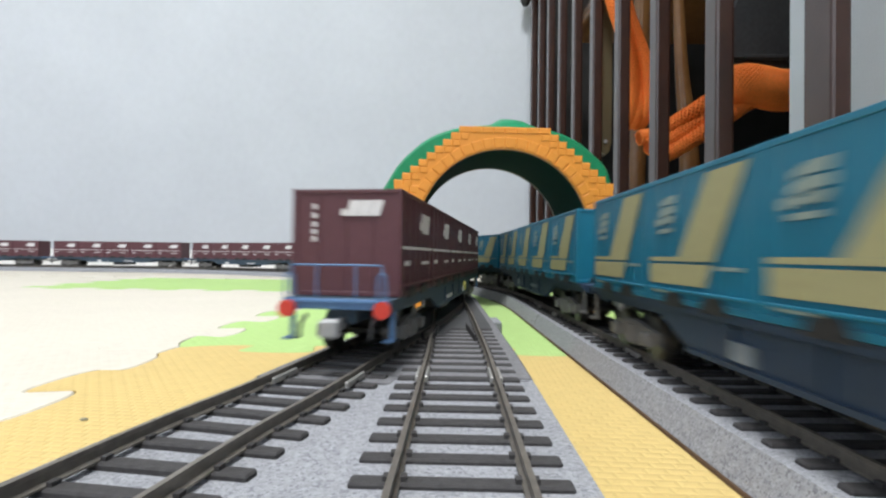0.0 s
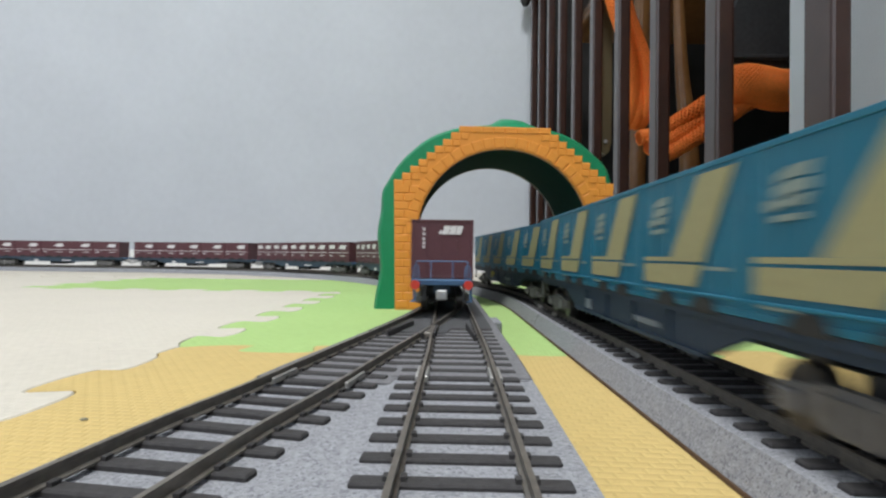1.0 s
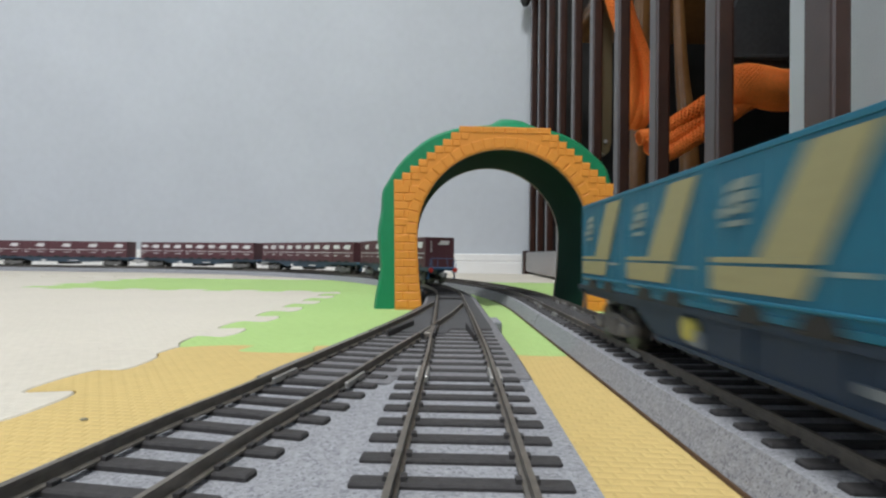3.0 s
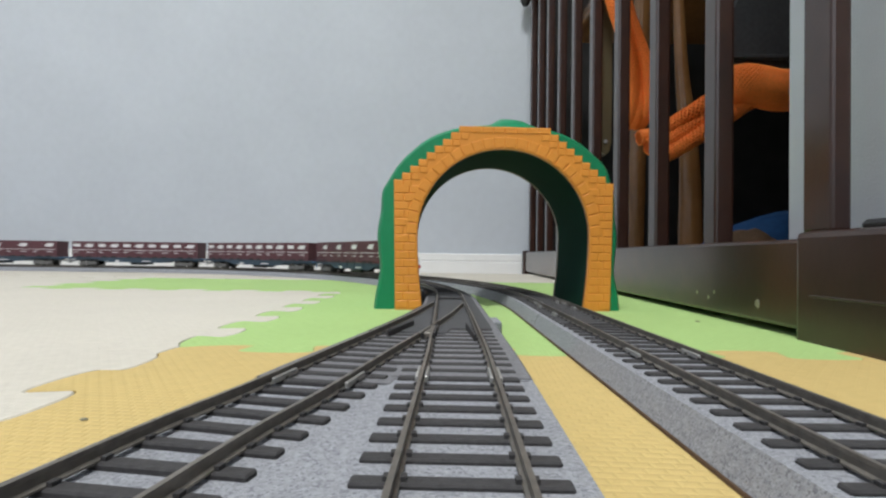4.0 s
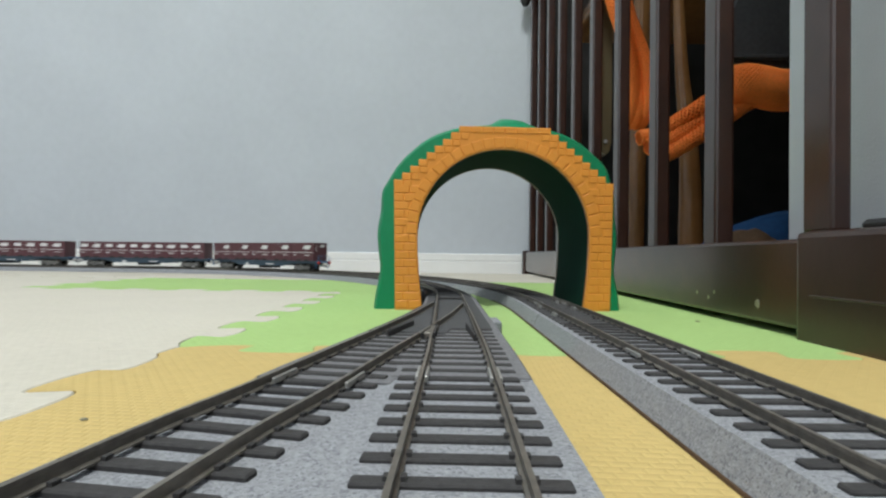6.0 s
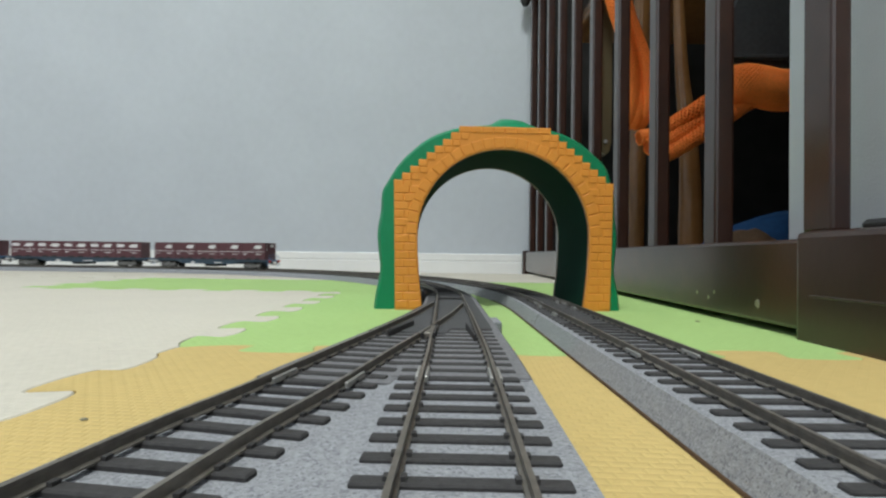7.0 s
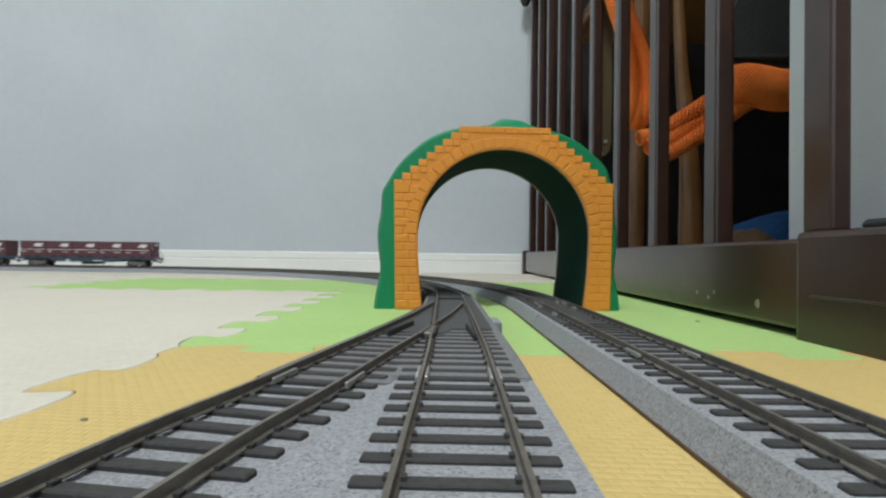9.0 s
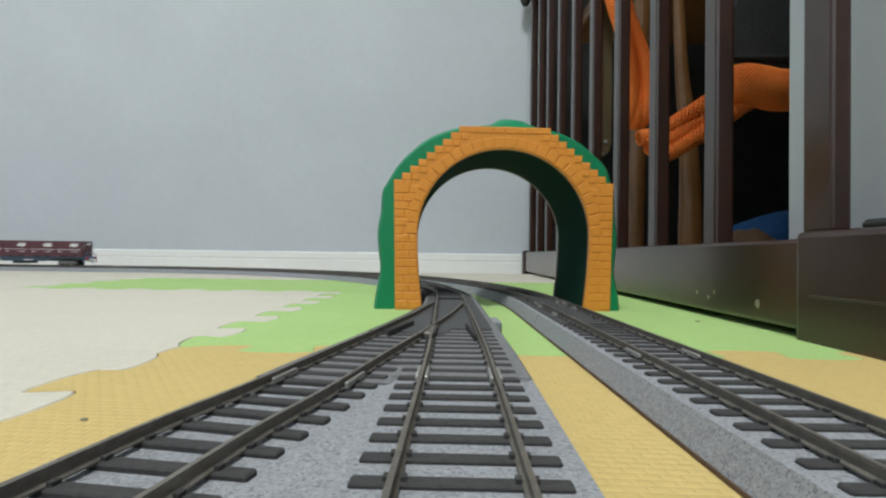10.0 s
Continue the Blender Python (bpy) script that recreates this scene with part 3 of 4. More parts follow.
def container(parent, y, style, mat, tail_logo=0):
    c = part("container", bmesh.new(), mat, parent, "", pose(0, y, DECK))
    bm = bx(-0.0150, 0.0150, -0.0226, 0.0226, 0.0004, BOX_H - 0.0003, bev=0.0002)
    bmesh.ops.recalc_face_normals(bm, faces=bm.faces[:])
    bm.to_mesh(c.data)
    bm.free()
    h = BOX_H

    def piece(name, *dims):
        part(name, bx(*dims, bev=0.00012), mat, c)
    for sx in (-1, 1):
        for yy in (-0.0223, 0.0223):
            piece("corner_post", sx * 0.0146 - 0.0007, sx * 0.0146 + 0.0007, yy - 0.0007, yy + 0.0007, 0.0001, h)
        for z0, z1 in ((0.0001, 0.0014), (h - 0.0012, h - 0.0001)):
            piece("side_rail", sx * 0.0148 - 0.0005, sx * 0.0148 + 0.0005, -0.0215, 0.0215, z0, z1)
        for yy in (-0.0152, -0.0075, -0.0005, 0.0075, 0.0148):
            piece("rib", sx * 0.0151 - 0.0002, sx * 0.0151 + 0.0002, yy - 0.0002, yy + 0.0002, 0.0015, h - 0.0013)
        piece("lower_lip", sx * 0.0152 - 0.0004, sx * 0.0152 + 0.0004, -0.0215, 0.0215, 0.0027, 0.0033)
    for yy in (-0.0226, 0.0226):
        for z0, z1 in ((0.0001, 0.0014), (h - 0.0012, h - 0.0001)):
            piece("end_rail", -0.0138, 0.0138, yy - 0.0003, yy + 0.0003, z0, z1)
        for xx in (-0.0075, 0.0, 0.0075):
            piece("rib", xx - 0.0002, xx + 0.0002, yy - 0.0002, yy + 0.0002, 0.0015, h - 0.0013)
    for sx in (-1, 1):
        for yy in (-0.0085, 0.0085):
            pk = prism(bmesh.new(), [(yy - 0.0054, -0.0006), (yy + 0.0054, -0.0006), (yy + 0.0047, 0.0010), (yy + 0.0030, 0.0024), (yy - 0.0030, 0.0024), (yy - 0.0047, 0.0010)], "x", sx * 0.01515, sx * 0.01545)
            part("fork_pocket", pk, M_BLACK, c)
    for sx in (-1, 1):
        if style == "blue":
            prints(c, sx, [[(0.04, 0.15), (0.615, 0.15), (0.678, 0.305), (0.04, 0.305)], [(0.04, 0.325), (0.687, 0.325), (0.700, 0.36), (0.04, 0.36)], [(0.37, 0.3605), (0.70, 0.3605), (0.93, 0.93), (0.64, 0.93)]], M_CREAM)
            prints(c, sx, [[(0.16, 0.745), (0.22, 0.77), (0.33, 0.765), (0.345, 0.83), (0.24, 0.835), (0.17, 0.80)], [(0.15, 0.69), (0.20, 0.665), (0.27, 0.70), (0.335, 0.69), (0.34, 0.75), (0.22, 0.755), (0.155, 0.73)],
                           [(0.10, 0.615), (0.15, 0.60), (0.20, 0.63), (0.30, 0.615), (0.33, 0.675), (0.27, 0.68), (0.20, 0.65), (0.14, 0.675), (0.10, 0.66)], [(0.14, 0.545), (0.30, 0.55), (0.30, 0.585), (0.14, 0.58)],
                           [(0.71, 0.27), (0.90, 0.27), (0.90, 0.295), (0.71, 0.295)], [(0.07, 0.075), (0.27, 0.075), (0.27, 0.10), (0.07, 0.10)]], M_EMBLEM)
        else:
            s = [[(0.52, 0.66), (0.62, 0.66), (0.62, 0.63), (0.82, 0.63), (0.88, 0.84), (0.60, 0.84), (0.57, 0.74), (0.52, 0.74)], [(0.03, 0.445), (0.97, 0.445), (0.97, 0.475), (0.03, 0.475)],
                 [(0.08, 0.29), (0.22, 0.29), (0.22, 0.335), (0.08, 0.335)], [(0.60, 0.29), (0.84, 0.29), (0.84, 0.325), (0.60, 0.325)]]
            if style == "square":
                s.append([(0.06, 0.66), (0.34, 0.66), (0.34, 0.84), (0.06, 0.84)])
            prints(c, sx, s, M_PRINT)
    if style == "blue":
        for x0, x1, z0, z1 in ((0.0012, 0.0118, 0.0226, 0.0236), (-0.0010, 0.0110, 0.0090, 0.0096), (-0.0028, 0.0010, 0.0068, 0.0078), (0.0030, 0.0100, 0.0070, 0.0076)):
            part("end_mark", bx(x0, x1, -0.02300, -0.0228, z0, z1), M_EMBLEM, c, "pale printed mark on the container end")
        for xx in (-0.0062, 0.0062):
            part("fork_pocket", prism(bmesh.new(), [(xx - 0.0040, 0.0003), (xx + 0.0040, 0.0003), (xx + 0.0034, 0.0018), (xx + 0.0020, 0.0026), (xx - 0.0020, 0.0026), (xx - 0.0034, 0.0018)], "y", -0.0231, -0.0227), M_BLACK, c)
    if tail_logo:
        ye = -0.0229
        def mark(bm):
            part("end_mark", bm, M_PRINT, c, "white printed mark on the container end")
        for dx, z0, wd in ((-0.0002, 0.0218, 0.0031), (0.0031, 0.0218, 0.0031), (0.0064, 0.0218, 0.0028)):
            mark(prism(bmesh.new(), [(dx, z0), (dx + wd, z0), (dx + wd + 0.0012, z0 + 0.0042), (dx + 0.0012, z0 + 0.0042)], "y", ye - 0.0001, ye + 0.0002))
        mark(prism(bmesh.new(), [(-0.0016, 0.0218), (-0.0004, 0.0218), (0.0000, 0.0236), (-0.0014, 0.0236)], "y", ye - 0.0001, ye + 0.0002))
        for z0 in (0.0148, 0.0168, 0.0188, 0.0212, 0.0236):
            mark(bx(-0.0096, -0.0085, ye - 0.0001, ye + 0.0002, z0, z0 + 0.0014))
    return c


def wagon(label, styles, box_mat, frame_mat, tail=False, size=SIZE, length=0.95):
    w = new("container_wagon")
    w.scale = (size, length, size)
    tagged(w, label, "model wagon", "model wagons")
    bm = bmesh.new()
    L = 0.1225
    belly, side = (0.0084, 0.0138) if box_mat is M_MAROON else (0.0070, 0.0122)
    box(bm, -0.0148, 0.0148, -L, L, DECK - 0.0016, DECK - 0.0001)
    for sx in (-1, 1):
        prism(bm, [(-L, 0.0132), (-L, DECK - 0.0016), (L, DECK - 0.0016), (L, 0.0132), (0.068, 0.0132), (0.052, belly), (-0.052, belly), (-0.068, 0.0132)], "x", sx * side - 0.0008, sx * side + 0.0008)
        box(bm, sx * (side + 0.0004) - 0.0010, sx * (side + 0.0004) + 0.0010, -0.052, 0.052, belly - 0.0004, belly + 0.0006)
        for yy in (-0.035, -0.0117, 0.0117, 0.035):
            box(bm, sx * (side + 0.0009) - 0.0005, sx * (side + 0.0009) + 0.0005, yy - 0.0005, yy + 0.0005, belly + 0.0006, DECK - 0.0016)
    box(bm, -0.004, 0.004, -L + 0.004, L - 0.004, 0.0100, DECK - 0.0016)
    for sy in (-1, 1):
        beam = bx(-0.0142, 0.0142, sy * (L + 0.0001) - 0.0008, sy * (L + 0.0001) + 0.0008, 0.0140, DECK - 0.0001, bev=0.0002)
        box(beam, -0.0128, 0.0128, min(sy * L, sy * (L + 0.0016)), max(sy * L, sy * (L + 0.0016)), 0.0158, 0.0164)
        part("end_beam", beam, frame_mat, w, "blue end beam of the wagon")
    # red wagons: underframe in the shaded copy, end beams in the lit blue
    part("underframe", bm, M_LTFRAME_SHADED if box_mat is M_MAROON else frame_mat, w, "deep-bellied plastic underframe")
    for sx in (-1, 1):
        for y0, y1, z0, z1 in ((0.028, 0.0345, 0.0084, 0.0118), (-0.030, -0.014, 0.0098, 0.0112)):
            part("data_panel", bx(sx * (side + 0.0011) - 0.0005, sx * (side + 0.0011) + 0.0002, y0, y1, z0, z1), M_PRINT if box_mat is M_MAROON else M_PLATE, w, "pale printed panel on the sill")
    tank = bmesh.new()
    cyl(tank, (-0.007, -0.018, 0.0065), (-0.007, 0.010, 0.0065), 0.003, n=14)
    box(tank, 0.003, 0.011, -0.02, 0.004, 0.004, 0.0090, bev=0.0006)
    part("brake_gear", tank, M_BLACK, w)
    for y in (-BOGIE, BOGIE):
        bogie_parts(w, y)
    for k, st in enumerate(styles):
        container(w, (k - 2) * PITCH_C, st, box_mat, 1 if (tail and k == 0) else 0)
    for sy in (-1, 1):
        bm = bmesh.new()
        box(bm, -0.0012, 0.0012, min(sy * 0.116, sy * 0.1265), max(sy * 0.116, sy * 0.1265), 0.0085, 0.0115, bev=0.0003)
        box(bm, -0.0026, 0.0026, min(sy * 0.1255, sy * 0.1285), max(sy * 0.1255, sy * 0.1285), 0.0072, 0.0120, bev=0.0007)
        part("coupler", bm, M_GREYMETAL, w, "grey knuckle coupler")
        # end steps at the corners
        for sx in (-1, 1):
            st = bmesh.new()
            box(st, sx * 0.0136 - 0.0002, sx * 0.0136 + 0.0012, min(sy * 0.1195, sy * 0.1200), max(sy * 0.1195, sy * 0.1200), 0.0060, 0.0142)
            box(st, sx * 0.0136 - 0.0015, sx * 0.0136 + 0.0012, min(sy * 0.1190, sy * 0.1215), max(sy * 0.1190, sy * 0.1215), 0.0057, 0.0063)
            part("step", st, frame_mat if tail else M_BOGIE, w)
    if tail:
        for xx in (-0.0126, 0.0126):
            bm = bmesh.new()
            cyl(bm, (xx, -0.1252, 0.0142), (xx, -0.1238, 0.0142), 0.0022, n=28)
            d = part("tail_disc", bm, M_RED, w, "round red tail disc", smooth=True)
            bm = bmesh.new()
            cyl(bm, (xx, -0.1240, 0.0142), (xx, -0.1228, 0.0142), 0.0008, n=10)
            part("bracket", bm, M_BLACK, d)
        bm = bmesh.new()
        r = 0.00027
        tube(bm, [(-0.0122, -0.1232, 0.0166), (-0.0122, -0.1232, 0.0250), (-0.0118, -0.1232, 0.0254), (0.0118, -0.1232, 0.0254), (0.0122, -0.1232, 0.0250), (0.0122, -0.1232, 0.0166)], r, 6)
        for xx in (-0.0052, 0.0052):
            tube(bm, [(xx, -0.1232, 0.0166), (xx, -0.1232, 0.0254)], r, 6)
        for sx in (-1, 1):
            tube(bm, [(sx * 0.0108, -0.1238, 0.0152), (sx * 0.0112, -0.1238, 0.0226), (sx * 0.0118, -0.1238, 0.0233), (sx * 0.0128, -0.1238, 0.0233), (sx * 0.0134, -0.1238, 0.0226), (sx * 0.0138, -0.1238, 0.0152)], r, 6)
        part("handrail", bm, frame_mat, w, "thin blue end handrail")
        bm = bmesh.new()
        for xx in (-0.0080, 0.0105):
            tube(bm, [(xx, -0.1230, 0.0125), (xx, -0.1262, 0.0105), (xx, -0.1268, 0.0070)], 0.0005, 6)
        part("brake_hose", bm, M_BLACK, w)
    return w


def place(line, s, size=SIZE):
    (x0, y0), (x1, y1) = line.at(s - BOGIE * size), line.at(s + BOGIE * size)
    return pose((x0 + x1) / 2, (y0 + y1) / 2, RAIL_Z, 0, 0, math.degrees(-math.atan2(x1 - x0, y1 - y0)))


RED_WAGON, BLUE_SIZE, BLUE_LONG, BLUE_SPEED = 0.2460, 0.96, 0.975, 0.1575
RED_T = [0.0, 1.0, 2.0, 2.5, 3.8, 5.0, 5.7, 6.8, 8.0, 9.0, 10.0]
RED_S = [0.133, 0.242, 0.359, 0.417, 0.570, 0.712, 0.792, 0.920, 1.058, 1.173, 1.290]
BLUE_AT = (0.0597, 0.3117, 0.5500)  # middles of the three blue wagons at the start
RED_LABEL = "maroon five-container model wagon on light blue underframe"
last = wagon("maroon model wagon with red tail discs and blue handrail", ["plain"] * 5, M_MAROON, M_LTFRAME, tail=True)
square = wagon("maroon model wagon whose containers bear white squares", ["square"] * 5, M_MAROON, M_LTFRAME)
plain = wagon(RED_LABEL, ["plain"] * 5, M_MAROON, M_LTFRAME)
red_train = [last, square, copy_thing(square, Matrix()), plain] + [copy_thing(plain, Matrix()) for k in range(3)]
blue = wagon("teal-blue model wagon with five cream-striped containers", ["blue"] * 5, M_BLUE, M_DKFRAME, size=BLUE_SIZE, length=BLUE_LONG)
blue_train = [blue, copy_thing(blue, Matrix()), wagon("teal-blue model wagon with a pale brake wheel, last of its train", ["blue"] * 5, M_BLUE, M_DKFRAME, size=BLUE_SIZE, length=0.95)]
for w, side in ((blue_train[2], -1), (last, 1)):
    disc = bmesh.new()
    cyl(disc, (side * (0.0124 if side < 0 else 0.0142), 0.033, 0.0118), (side * (0.0146 if side < 0 else 0.0160), 0.033, 0.0118), 0.0025, n=24)
    part("brake_wheel", disc, M_YELLOW, w, "pale yellow brake wheel", smooth=True)


# ---- wooden gate along the right-hand side ----
def gx(y):
    return EAST0 + EAST_SLOPE * y


def gate():
    g = new("wooden_gate")
    tagged(g, "dark brown slatted wooden safety gate standing on the floor", "gate")
    ang = -math.degrees(math.atan(EAST_SLOPE))
    g.matrix_basis = pose(gx(0), 0, -0.010, 0, 0, ang)
    part("bottom_rail", bx(0.0, 0.026, 0.2390, 1.13, 0.0135, 0.0550, bev=0.002, seg=2), M_DARKWOOD, g)
    part("foot", bx(-0.004, 0.034, 0.06, 0.2370, 0.0, 0.058, bev=0.003, seg=2), M_DARKWOOD, g, "dark wooden foot block with a groove")
    part("bead", bx(-0.0046, -0.0035, 0.07, 0.226, 0.0295, 0.0306, bev=0.0003), M_DARKWOOD, g, "thin worn bead along the foot block")
    part("bolt_cap", bx(0.001, 0.010, 0.190, 0.206, 0.0570, 0.0615, bev=0.0018), M_BLACK, g)
    part("end_foot", bx(-0.004, 0.032, 1.125, 1.150, 0.0, 0.058, bev=0.002), M_DARKWOOD, g)
    slat = None
    y = 0.3240
    while y < 1.11:
        m = pose(0.004, y, 0.05)
        if slat is None:
            slat = part("slat", bx(0, 0.0116, 0, 0.0160, 0, 0.56, bev=0.0018, seg=2), M_DARKWOOD, g, "", m).data
        else:
            share("slat", slat, g, m)
        y += 0.0955
    part("post", bx(0.0005, 0.0092, 0.2200, 0.2385, 0.0575, 0.64, bev=0.0015, seg=2), M_DARKWOOD, g, "thick dark wooden end post")
    for yy, zz, rr in ((0.3385, 0.0242, 0.0011), (0.3165, 0.0257, 0.0010), (0.3235, 0.0221, 0.0012), (0.272, 0.0226, 0.0020)):
        bm = bmesh.new()
        bmesh.ops.create_icosphere(bm, subdivisions=2, radius=rr)
        for v in bm.verts:
            v.co = Vector((v.co.x * 0.15, v.co.y * (1 + 0.5 * noise.noise(v.co * 900)), v.co.z * (1.2 + 0.6 * noise.noise(v.co * 700))))
        part("scuff", bm, M_CHIP, g, "pale chip in the dark paint", pose(0.0, yy, zz))
    part("top_rail", bx(0.0, 0.026, 0.2, 1.14, 0.60, 0.64, bev=0.002), M_DARKWOOD, g)
    bm = bmesh.new()
    tube(bm, [(0.010, 1.135, 0.630), (0.000, 1.135, 0.624), (-0.004, 1.135, 0.596), (-0.004, 1.135, 0.588)], [0.010, 0.012, 0.011, 0.006], 14)
    part("hinge", bm, M_BLACK, g, "dark rounded hinge at the top", smooth=True)
    return g


gate()


# ---- things behind the gate ----
def chair():
    c = new("wooden_chair")
    tagged(c, "light varnished wooden chair behind the gate", "chair")
    def leg(pts, r):
        bm = bmesh.new()
        p = smooth_line(pts, 8)
        tube(bm, p, [r[0] + (r[1] - r[0]) * (i / (len(p) - 1)) for i in range(len(p))], 14)
        part("leg", bm, M_CHAIR, c, "round tapering varnished leg", smooth=True)
    leg([(0.2625, 0.72, -0.01), (0.2630, 0.72, 0.06), (0.2640, 0.72, 0.155), (0.2676, 0.72, 0.31), (0.2705, 0.72, 0.463)], (0.0105, 0.0118))
    leg([(0.330, 0.70, -0.01), (0.328, 0.70, 0.055), (0.3263, 0.70, 0.153), (0.3207, 0.70, 0.228), (0.3136, 0.70, 0.304), (0.3065, 0.70, 0.463)], (0.0185, 0.0058))
    leg([(0.54, 0.74, -0.01), (0.535, 0.74, 0.2), (0.53, 0.74, 0.463)], (0.011, 0.014))
    leg([(0.54, 1.02, -0.01), (0.535, 1.02, 0.2), (0.53, 1.02, 0.463)], (0.011, 0.014))
    part("seat", bx(0.25, 0.56, 0.68, 1.05, 0.462, 0.488, bev=0.006, seg=2), M_CHAIR, c)
    return c


chair()


def mesh_strap(name, label, knots, radius, cords=3, spread=0.012, strands=8, pitch=0.16):
    """A flat strap of knitted mesh: padded cords side by side, each with its netting."""
    st = new(name)
    tagged(st, label, "fabric strap")
    side_step = Vector((0.25, -0.35, 0.9)).normalized()
    for c in range(cords):
        shift = (c - (cords - 1) / 2) * spread
        line = []
        for i, q in enumerate(smooth_line(knots, 40)):
            q = Vector(q)
            nxt = Vector(knots[-1]) - Vector(knots[0])
            across = nxt.cross(Vector((0, 1, 0))).normalized()
            line.append(q + across * shift + Vector((0, -0.004 * math.sin(c * 2.1 + i * 0.02), 0)))
        bm = bmesh.new()
        tube(bm, line[::6] + [line[-1]], radius * 0.95, 14)
        cord = part("padding", bm, M_MESH, st, "", smooth=True)
        bm = bmesh.new()
        for turn in range(strands):
            for way in (-1, 1):
                pts = []
                for i, q in enumerate(line):
                    d = (line[min(i + 1, len(line) - 1)] - line[max(i - 1, 0)]).normalized()
                    a = d.cross(Vector((0.31, 0.2, 0.93))).normalized()
                    b = d.cross(a)
                    ang = turn * 2 * math.pi / strands + way * i * pitch
                    pts.append(q + (a * math.cos(ang) + b * math.sin(ang)) * radius)
                tube(bm, pts, 0.0011, 4)
        tagged(part("netting", bm, M_NET, cord, "bright orange netting"), kind="stuff")
    return st


mesh_strap("mesh_strap", "bright orange knitted mesh strap hanging behind gate", [(0.190, 0.60, 0.365), (0.1985, 0.60, 0.325), (0.2085, 0.60, 0.292), (0.218, 0.60, 0.262), (0.2230, 0.60, 0.232), (0.2225, 0.60, 0.203), (0.218, 0.615, 0.188)], 0.0068, 3, 0.0085)
mesh_strap("mesh_strap", "bright orange knitted mesh strap draped sideways", [(0.222, 0.58, 0.157), (0.240, 0.58, 0.162), (0.2664, 0.58, 0.1776), (0.3012, 0.58, 0.2010), (0.325, 0.584, 0.2170), (0.342, 0.592, 0.2260)], 0.0078, 3, 0.0128)
mesh_strap("mesh_bundle", "bright orange knitted mesh bunched into a thick fold", [(0.312, 0.588, 0.223), (0.326, 0.582, 0.2275), (0.345, 0.582, 0.2255), (0.362, 0.582, 0.2225), (0.382, 0.584, 0.2235), (0.43, 0.59, 0.226)], 0.0215, 1, 0.0, 26, 0.05)
panel = bmesh.new()
prism(panel, [(0.1825, 0.50), (0.1825, 0.170), (0.1850, 0.160), (0.1895, 0.156), (0.1940, 0.160), (0.1965, 0.170), (0.1965, 0.50)], "y", 0.62, 0.632)
bracket = tagged(part("wooden_bracket", panel, M_OLIVE), "olive brown wooden bracket with rounded end", "bracket")
bm = bmesh.new()
cyl(bm, (0.1895, 0.6203, 0.172), (0.1895, 0.6185, 0.172), 0.0022, n=14)
part("screw", bm, M_GREYMETAL, bracket)


def lump(name, label, mat, centre, size, seed):
    bm = bmesh.new()
    bmesh.ops.create_icosphere(bm, subdivisions=4, radius=1)
    for v in bm.verts:
        k = 1 + 0.16 * noise.noise(v.co * 1.6 + Vector((seed, 0, 0))) + 0.05 * noise.noise(v.co * 5 + Vector((0, seed, 0)))
        v.co = Vector((centre[0] + v.co.x * size[0] * k, centre[1] + v.co.y * size[1] * k, max(-0.0098, centre[2] + v.co.z * size[2] * k)))
    return tagged(part(name, bm, mat, smooth=True), label, "cloth")


lump("blue_cloth", "crumpled blue cloth lying on the floor", M_BLUECLOTH, (0.335, 0.53, 0.03), (0.075, 0.05, 0.052), 3)
lump("brown_cloth", "small dark brown folded cloth in front of blue one", M_CLOTH_GAP, (0.262, 0.45, 0.015), (0.032, 0.03, 0.045), 8)
bm = bmesh.new()
prism(bm, [(0.335, 0.268), (0.56, 0.276), (0.56, 0.48), (0.46, 0.49), (0.350, 0.345), (0.335, 0.33)], "y", 0.63, 0.66)
bmesh.ops.bevel(bm, geom=bm.edges[:], offset=0.006, segments=2, affect="EDGES")
bag = tagged(part("dark_bag", bm, M_DARKCLOTH, smooth=True), "dark grey fabric bag hanging in the shade", "bag")
bm = bmesh.new()
tube(bm, [(0.348, 0.629, 0.352), (0.40, 0.629, 0.418), (0.46, 0.629, 0.494)], 0.0028, 8)
part("piping", bm, M_PLATE, bag, "paler piping along the slanted seam", smooth=True)
part("hem", bx(0.337, 0.556, 0.6275, 0.6315, 0.276, 0.281, bev=0.001), M_DARKCLOTH, bag)

for cx, cy, cz in ((-0.0744, 0.1105, 0.0007), (0.1432, 0.2965, 0.0010)):
    bm = bmesh.new()
    bmesh.ops.create_icosphere(bm, subdivisions=2, radius=1)
    for v in bm.verts:
        v.co = Vector((cx + v.co.x * cz * (1.2 + 0.5 * noise.noise(v.co * 3)), cy + v.co.y * cz, max(0.0001, cz * 0.3 + v.co.z * cz * 0.4)))
    tagged(part("crumb", bm, M_CHIP), "tiny brown crumb lying on the foam mat", "crumb")

# ---- fittings of the tracks ----
fit = new("turnout_fittings")
tagged(fit, "small dark rail fittings of the model turnout", "track fittings")
part("throw_bar", bx(-0.0035, 0.0140, 0.3355, 0.3385, 0.0076, 0.0086, bev=0.0002), M_TIE, fit)
part("lever_box", bx(0.0205, 0.0268, 0.2360, 0.2520, 0.0, 0.0062, bev=0.0008), M_BALLAST, fit, "grey box of the turnout lever")
for x, y, a in ((0.0103, 0.190, 3), (-0.0150, 0.196, -14)):
    part("check_rail", bx(-0.0004, 0.0004, -0.015, 0.015, 0.0072, 0.0094, bev=0.0002), M_TIE, fit, "", pose(x, y, 0, 0, 0, a))
part("crossing_nose", bx(-0.0014, 0.0014, -0.012, 0.007, 0.0071, 0.0093, bev=0.0003), M_RAIL, fit, "", pose(-0.0033, 0.190, 0, 0, 0, -7))
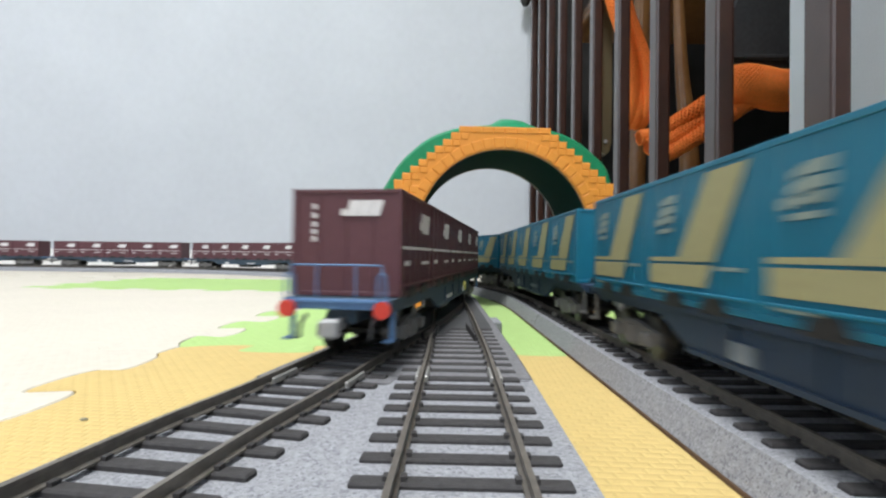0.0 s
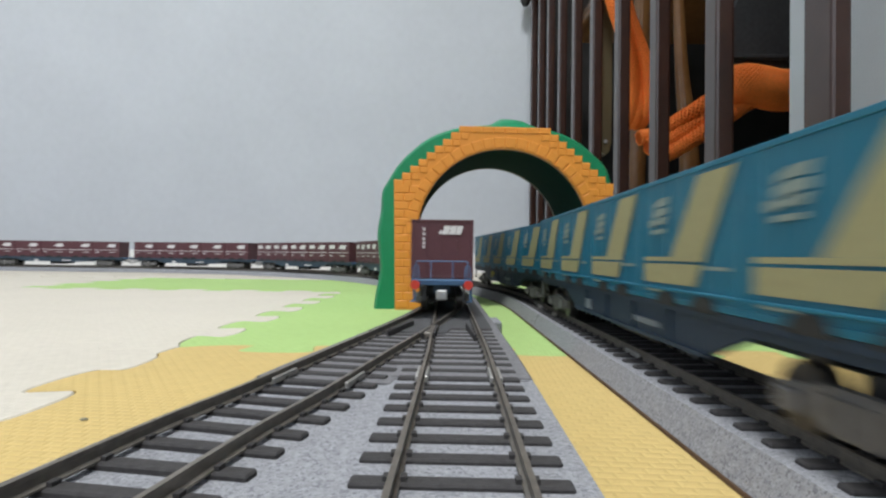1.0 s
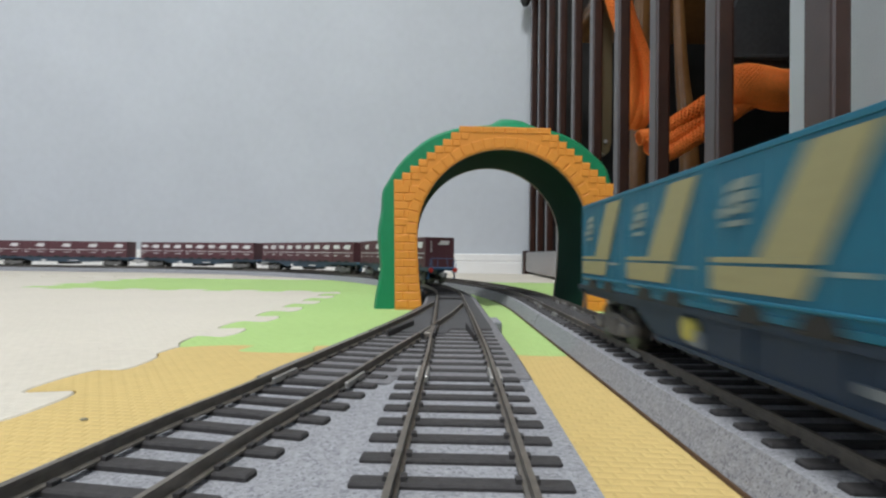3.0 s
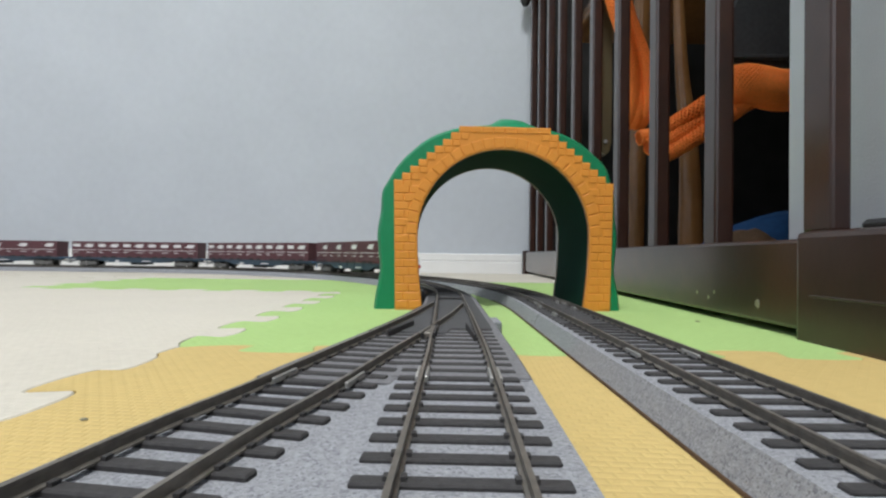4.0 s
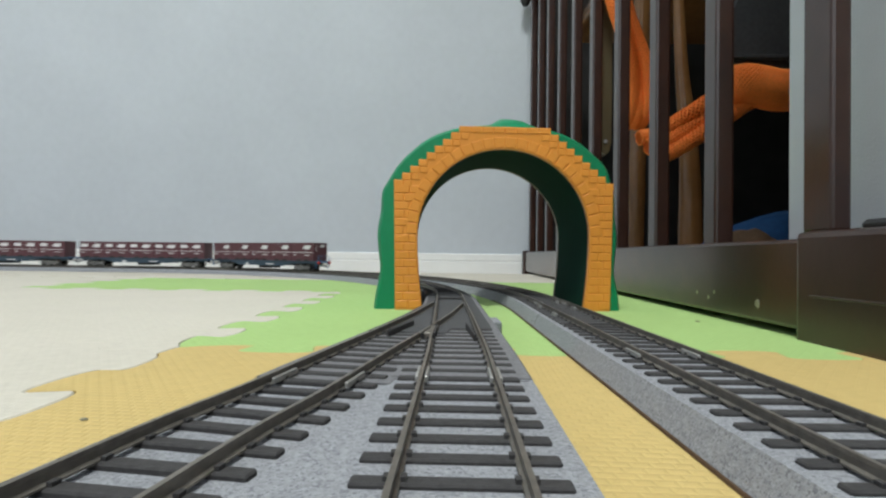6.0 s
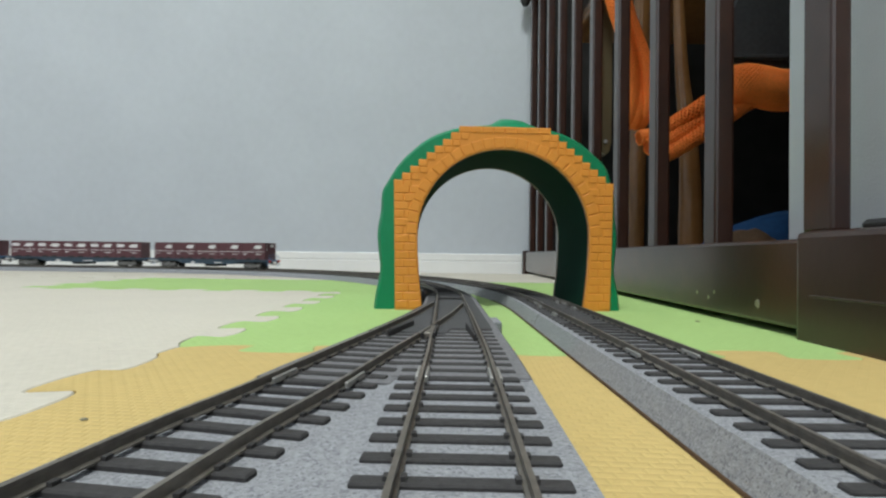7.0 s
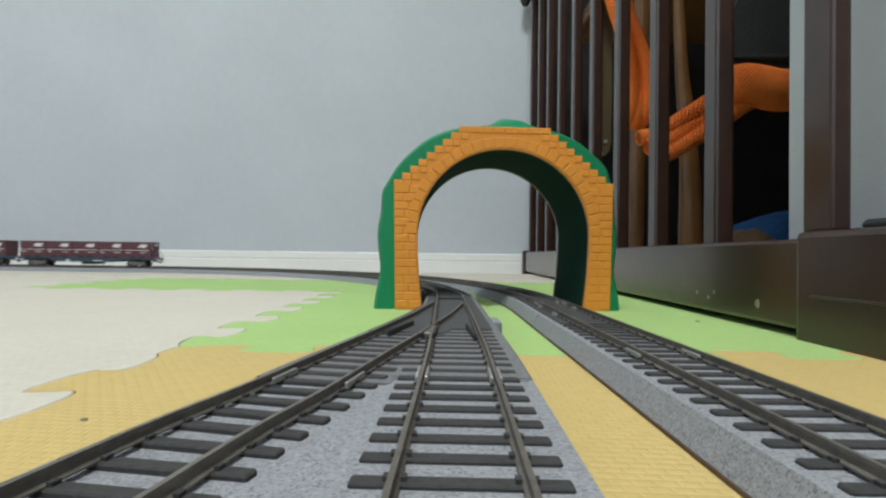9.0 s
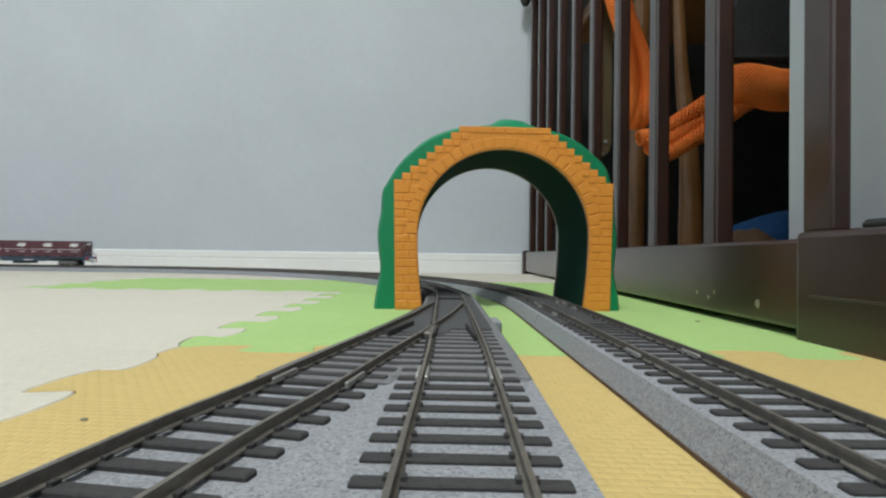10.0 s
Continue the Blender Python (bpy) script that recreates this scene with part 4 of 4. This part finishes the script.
for x, y, a in ((-0.0024, 0.186, -2), (-0.0052, 0.186, -12)):
    part("wing_rail", bx(-0.0005, 0.0005, -0.009, 0.012, 0.0072, 0.0094, bev=0.0002), M_TIE, fit, "", pose(x, y, 0, 0, 0, a))
for line, s0 in ((centre_line, 0.122), (siding_line, 0.119), (outer_line, 0.152), (outer_line, 0.31)):
    for off in (-GAUGE, GAUGE):
        x, y = line.at(s0)
        a = line.turn(s0)
        for e in (-0.0010, 0.0010):
            part("rail_joiner", bx(-0.0004, 0.0004, -0.0055, 0.0055, 0.0073, 0.0087, bev=0.0002), M_JOINER, fit, "bright metal rail joiner", pose(x + (off + e) * math.cos(a), y + (off + e) * math.sin(a), 0, 0, 0, math.degrees(a)))

for line, s0 in ((outer_line, 0.264), (outer_line, 0.40), (centre_line, 0.122)):
    part("roadbed_seam", sweep(bmesh.new(), line, s0 - 0.0002, s0 + 0.0002, [(-0.0191, 0.0003), (-0.0161, 0.0067), (0.0161, 0.0067), (0.0191, 0.0003)]), M_TURNOUT, fit, "dark seam between track pieces")
# strip standing in for the shadowed gap where roadbed meets mat
part("roadbed_gap_shade", sweep(bmesh.new(), outer_line, 0.0, 0.42, [(-0.0194, 0.0002), (-0.0192, 0.0007), (-0.0186, 0.0007), (-0.0188, 0.0002)]), M_CLOTH_GAP, fit, "thin brown strip painted as the shaded gap along the roadbed")

# bright clips and frogs of the track piece inside the tunnel
for k in range(11):
    s0 = 0.236 + 0.0095 * k
    x, y = outer_line.at(s0)
    a = math.degrees(outer_line.turn(s0))
    off = (-0.0062, 0.0060, -0.0105, 0.0104)[k % 4]
    part("rail_clip", bx(-0.0006, 0.0006, -0.0020 - 0.0012 * (k % 3), 0.0022, 0.0068, 0.0088, bev=0.0003), (M_JOINER, M_TIE, M_JOINER)[k % 3], outer_road, "small rail clip", pose(x, y, 0, 0, 0, a + (9, -14, 4)[k % 3]) @ pose(off, 0, 0))

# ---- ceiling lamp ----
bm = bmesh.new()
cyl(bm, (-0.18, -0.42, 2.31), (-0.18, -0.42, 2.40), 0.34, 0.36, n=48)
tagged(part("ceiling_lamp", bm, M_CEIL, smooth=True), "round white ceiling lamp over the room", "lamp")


# ---- what moves ----
def motions():
    times = [0.25 * k for k in range(41)]
    for k, w in enumerate(red_train):
        walk(w, [(t, place(red_line, float(np.interp(t, RED_T, RED_S)) + 0.116 * 0.95 + k * RED_WAGON)) for t in times])
    for k, w in enumerate(blue_train):
        walk(w, [(t, place(outer_line, BLUE_AT[k] - BLUE_SPEED * t)) for t in times])


motions()
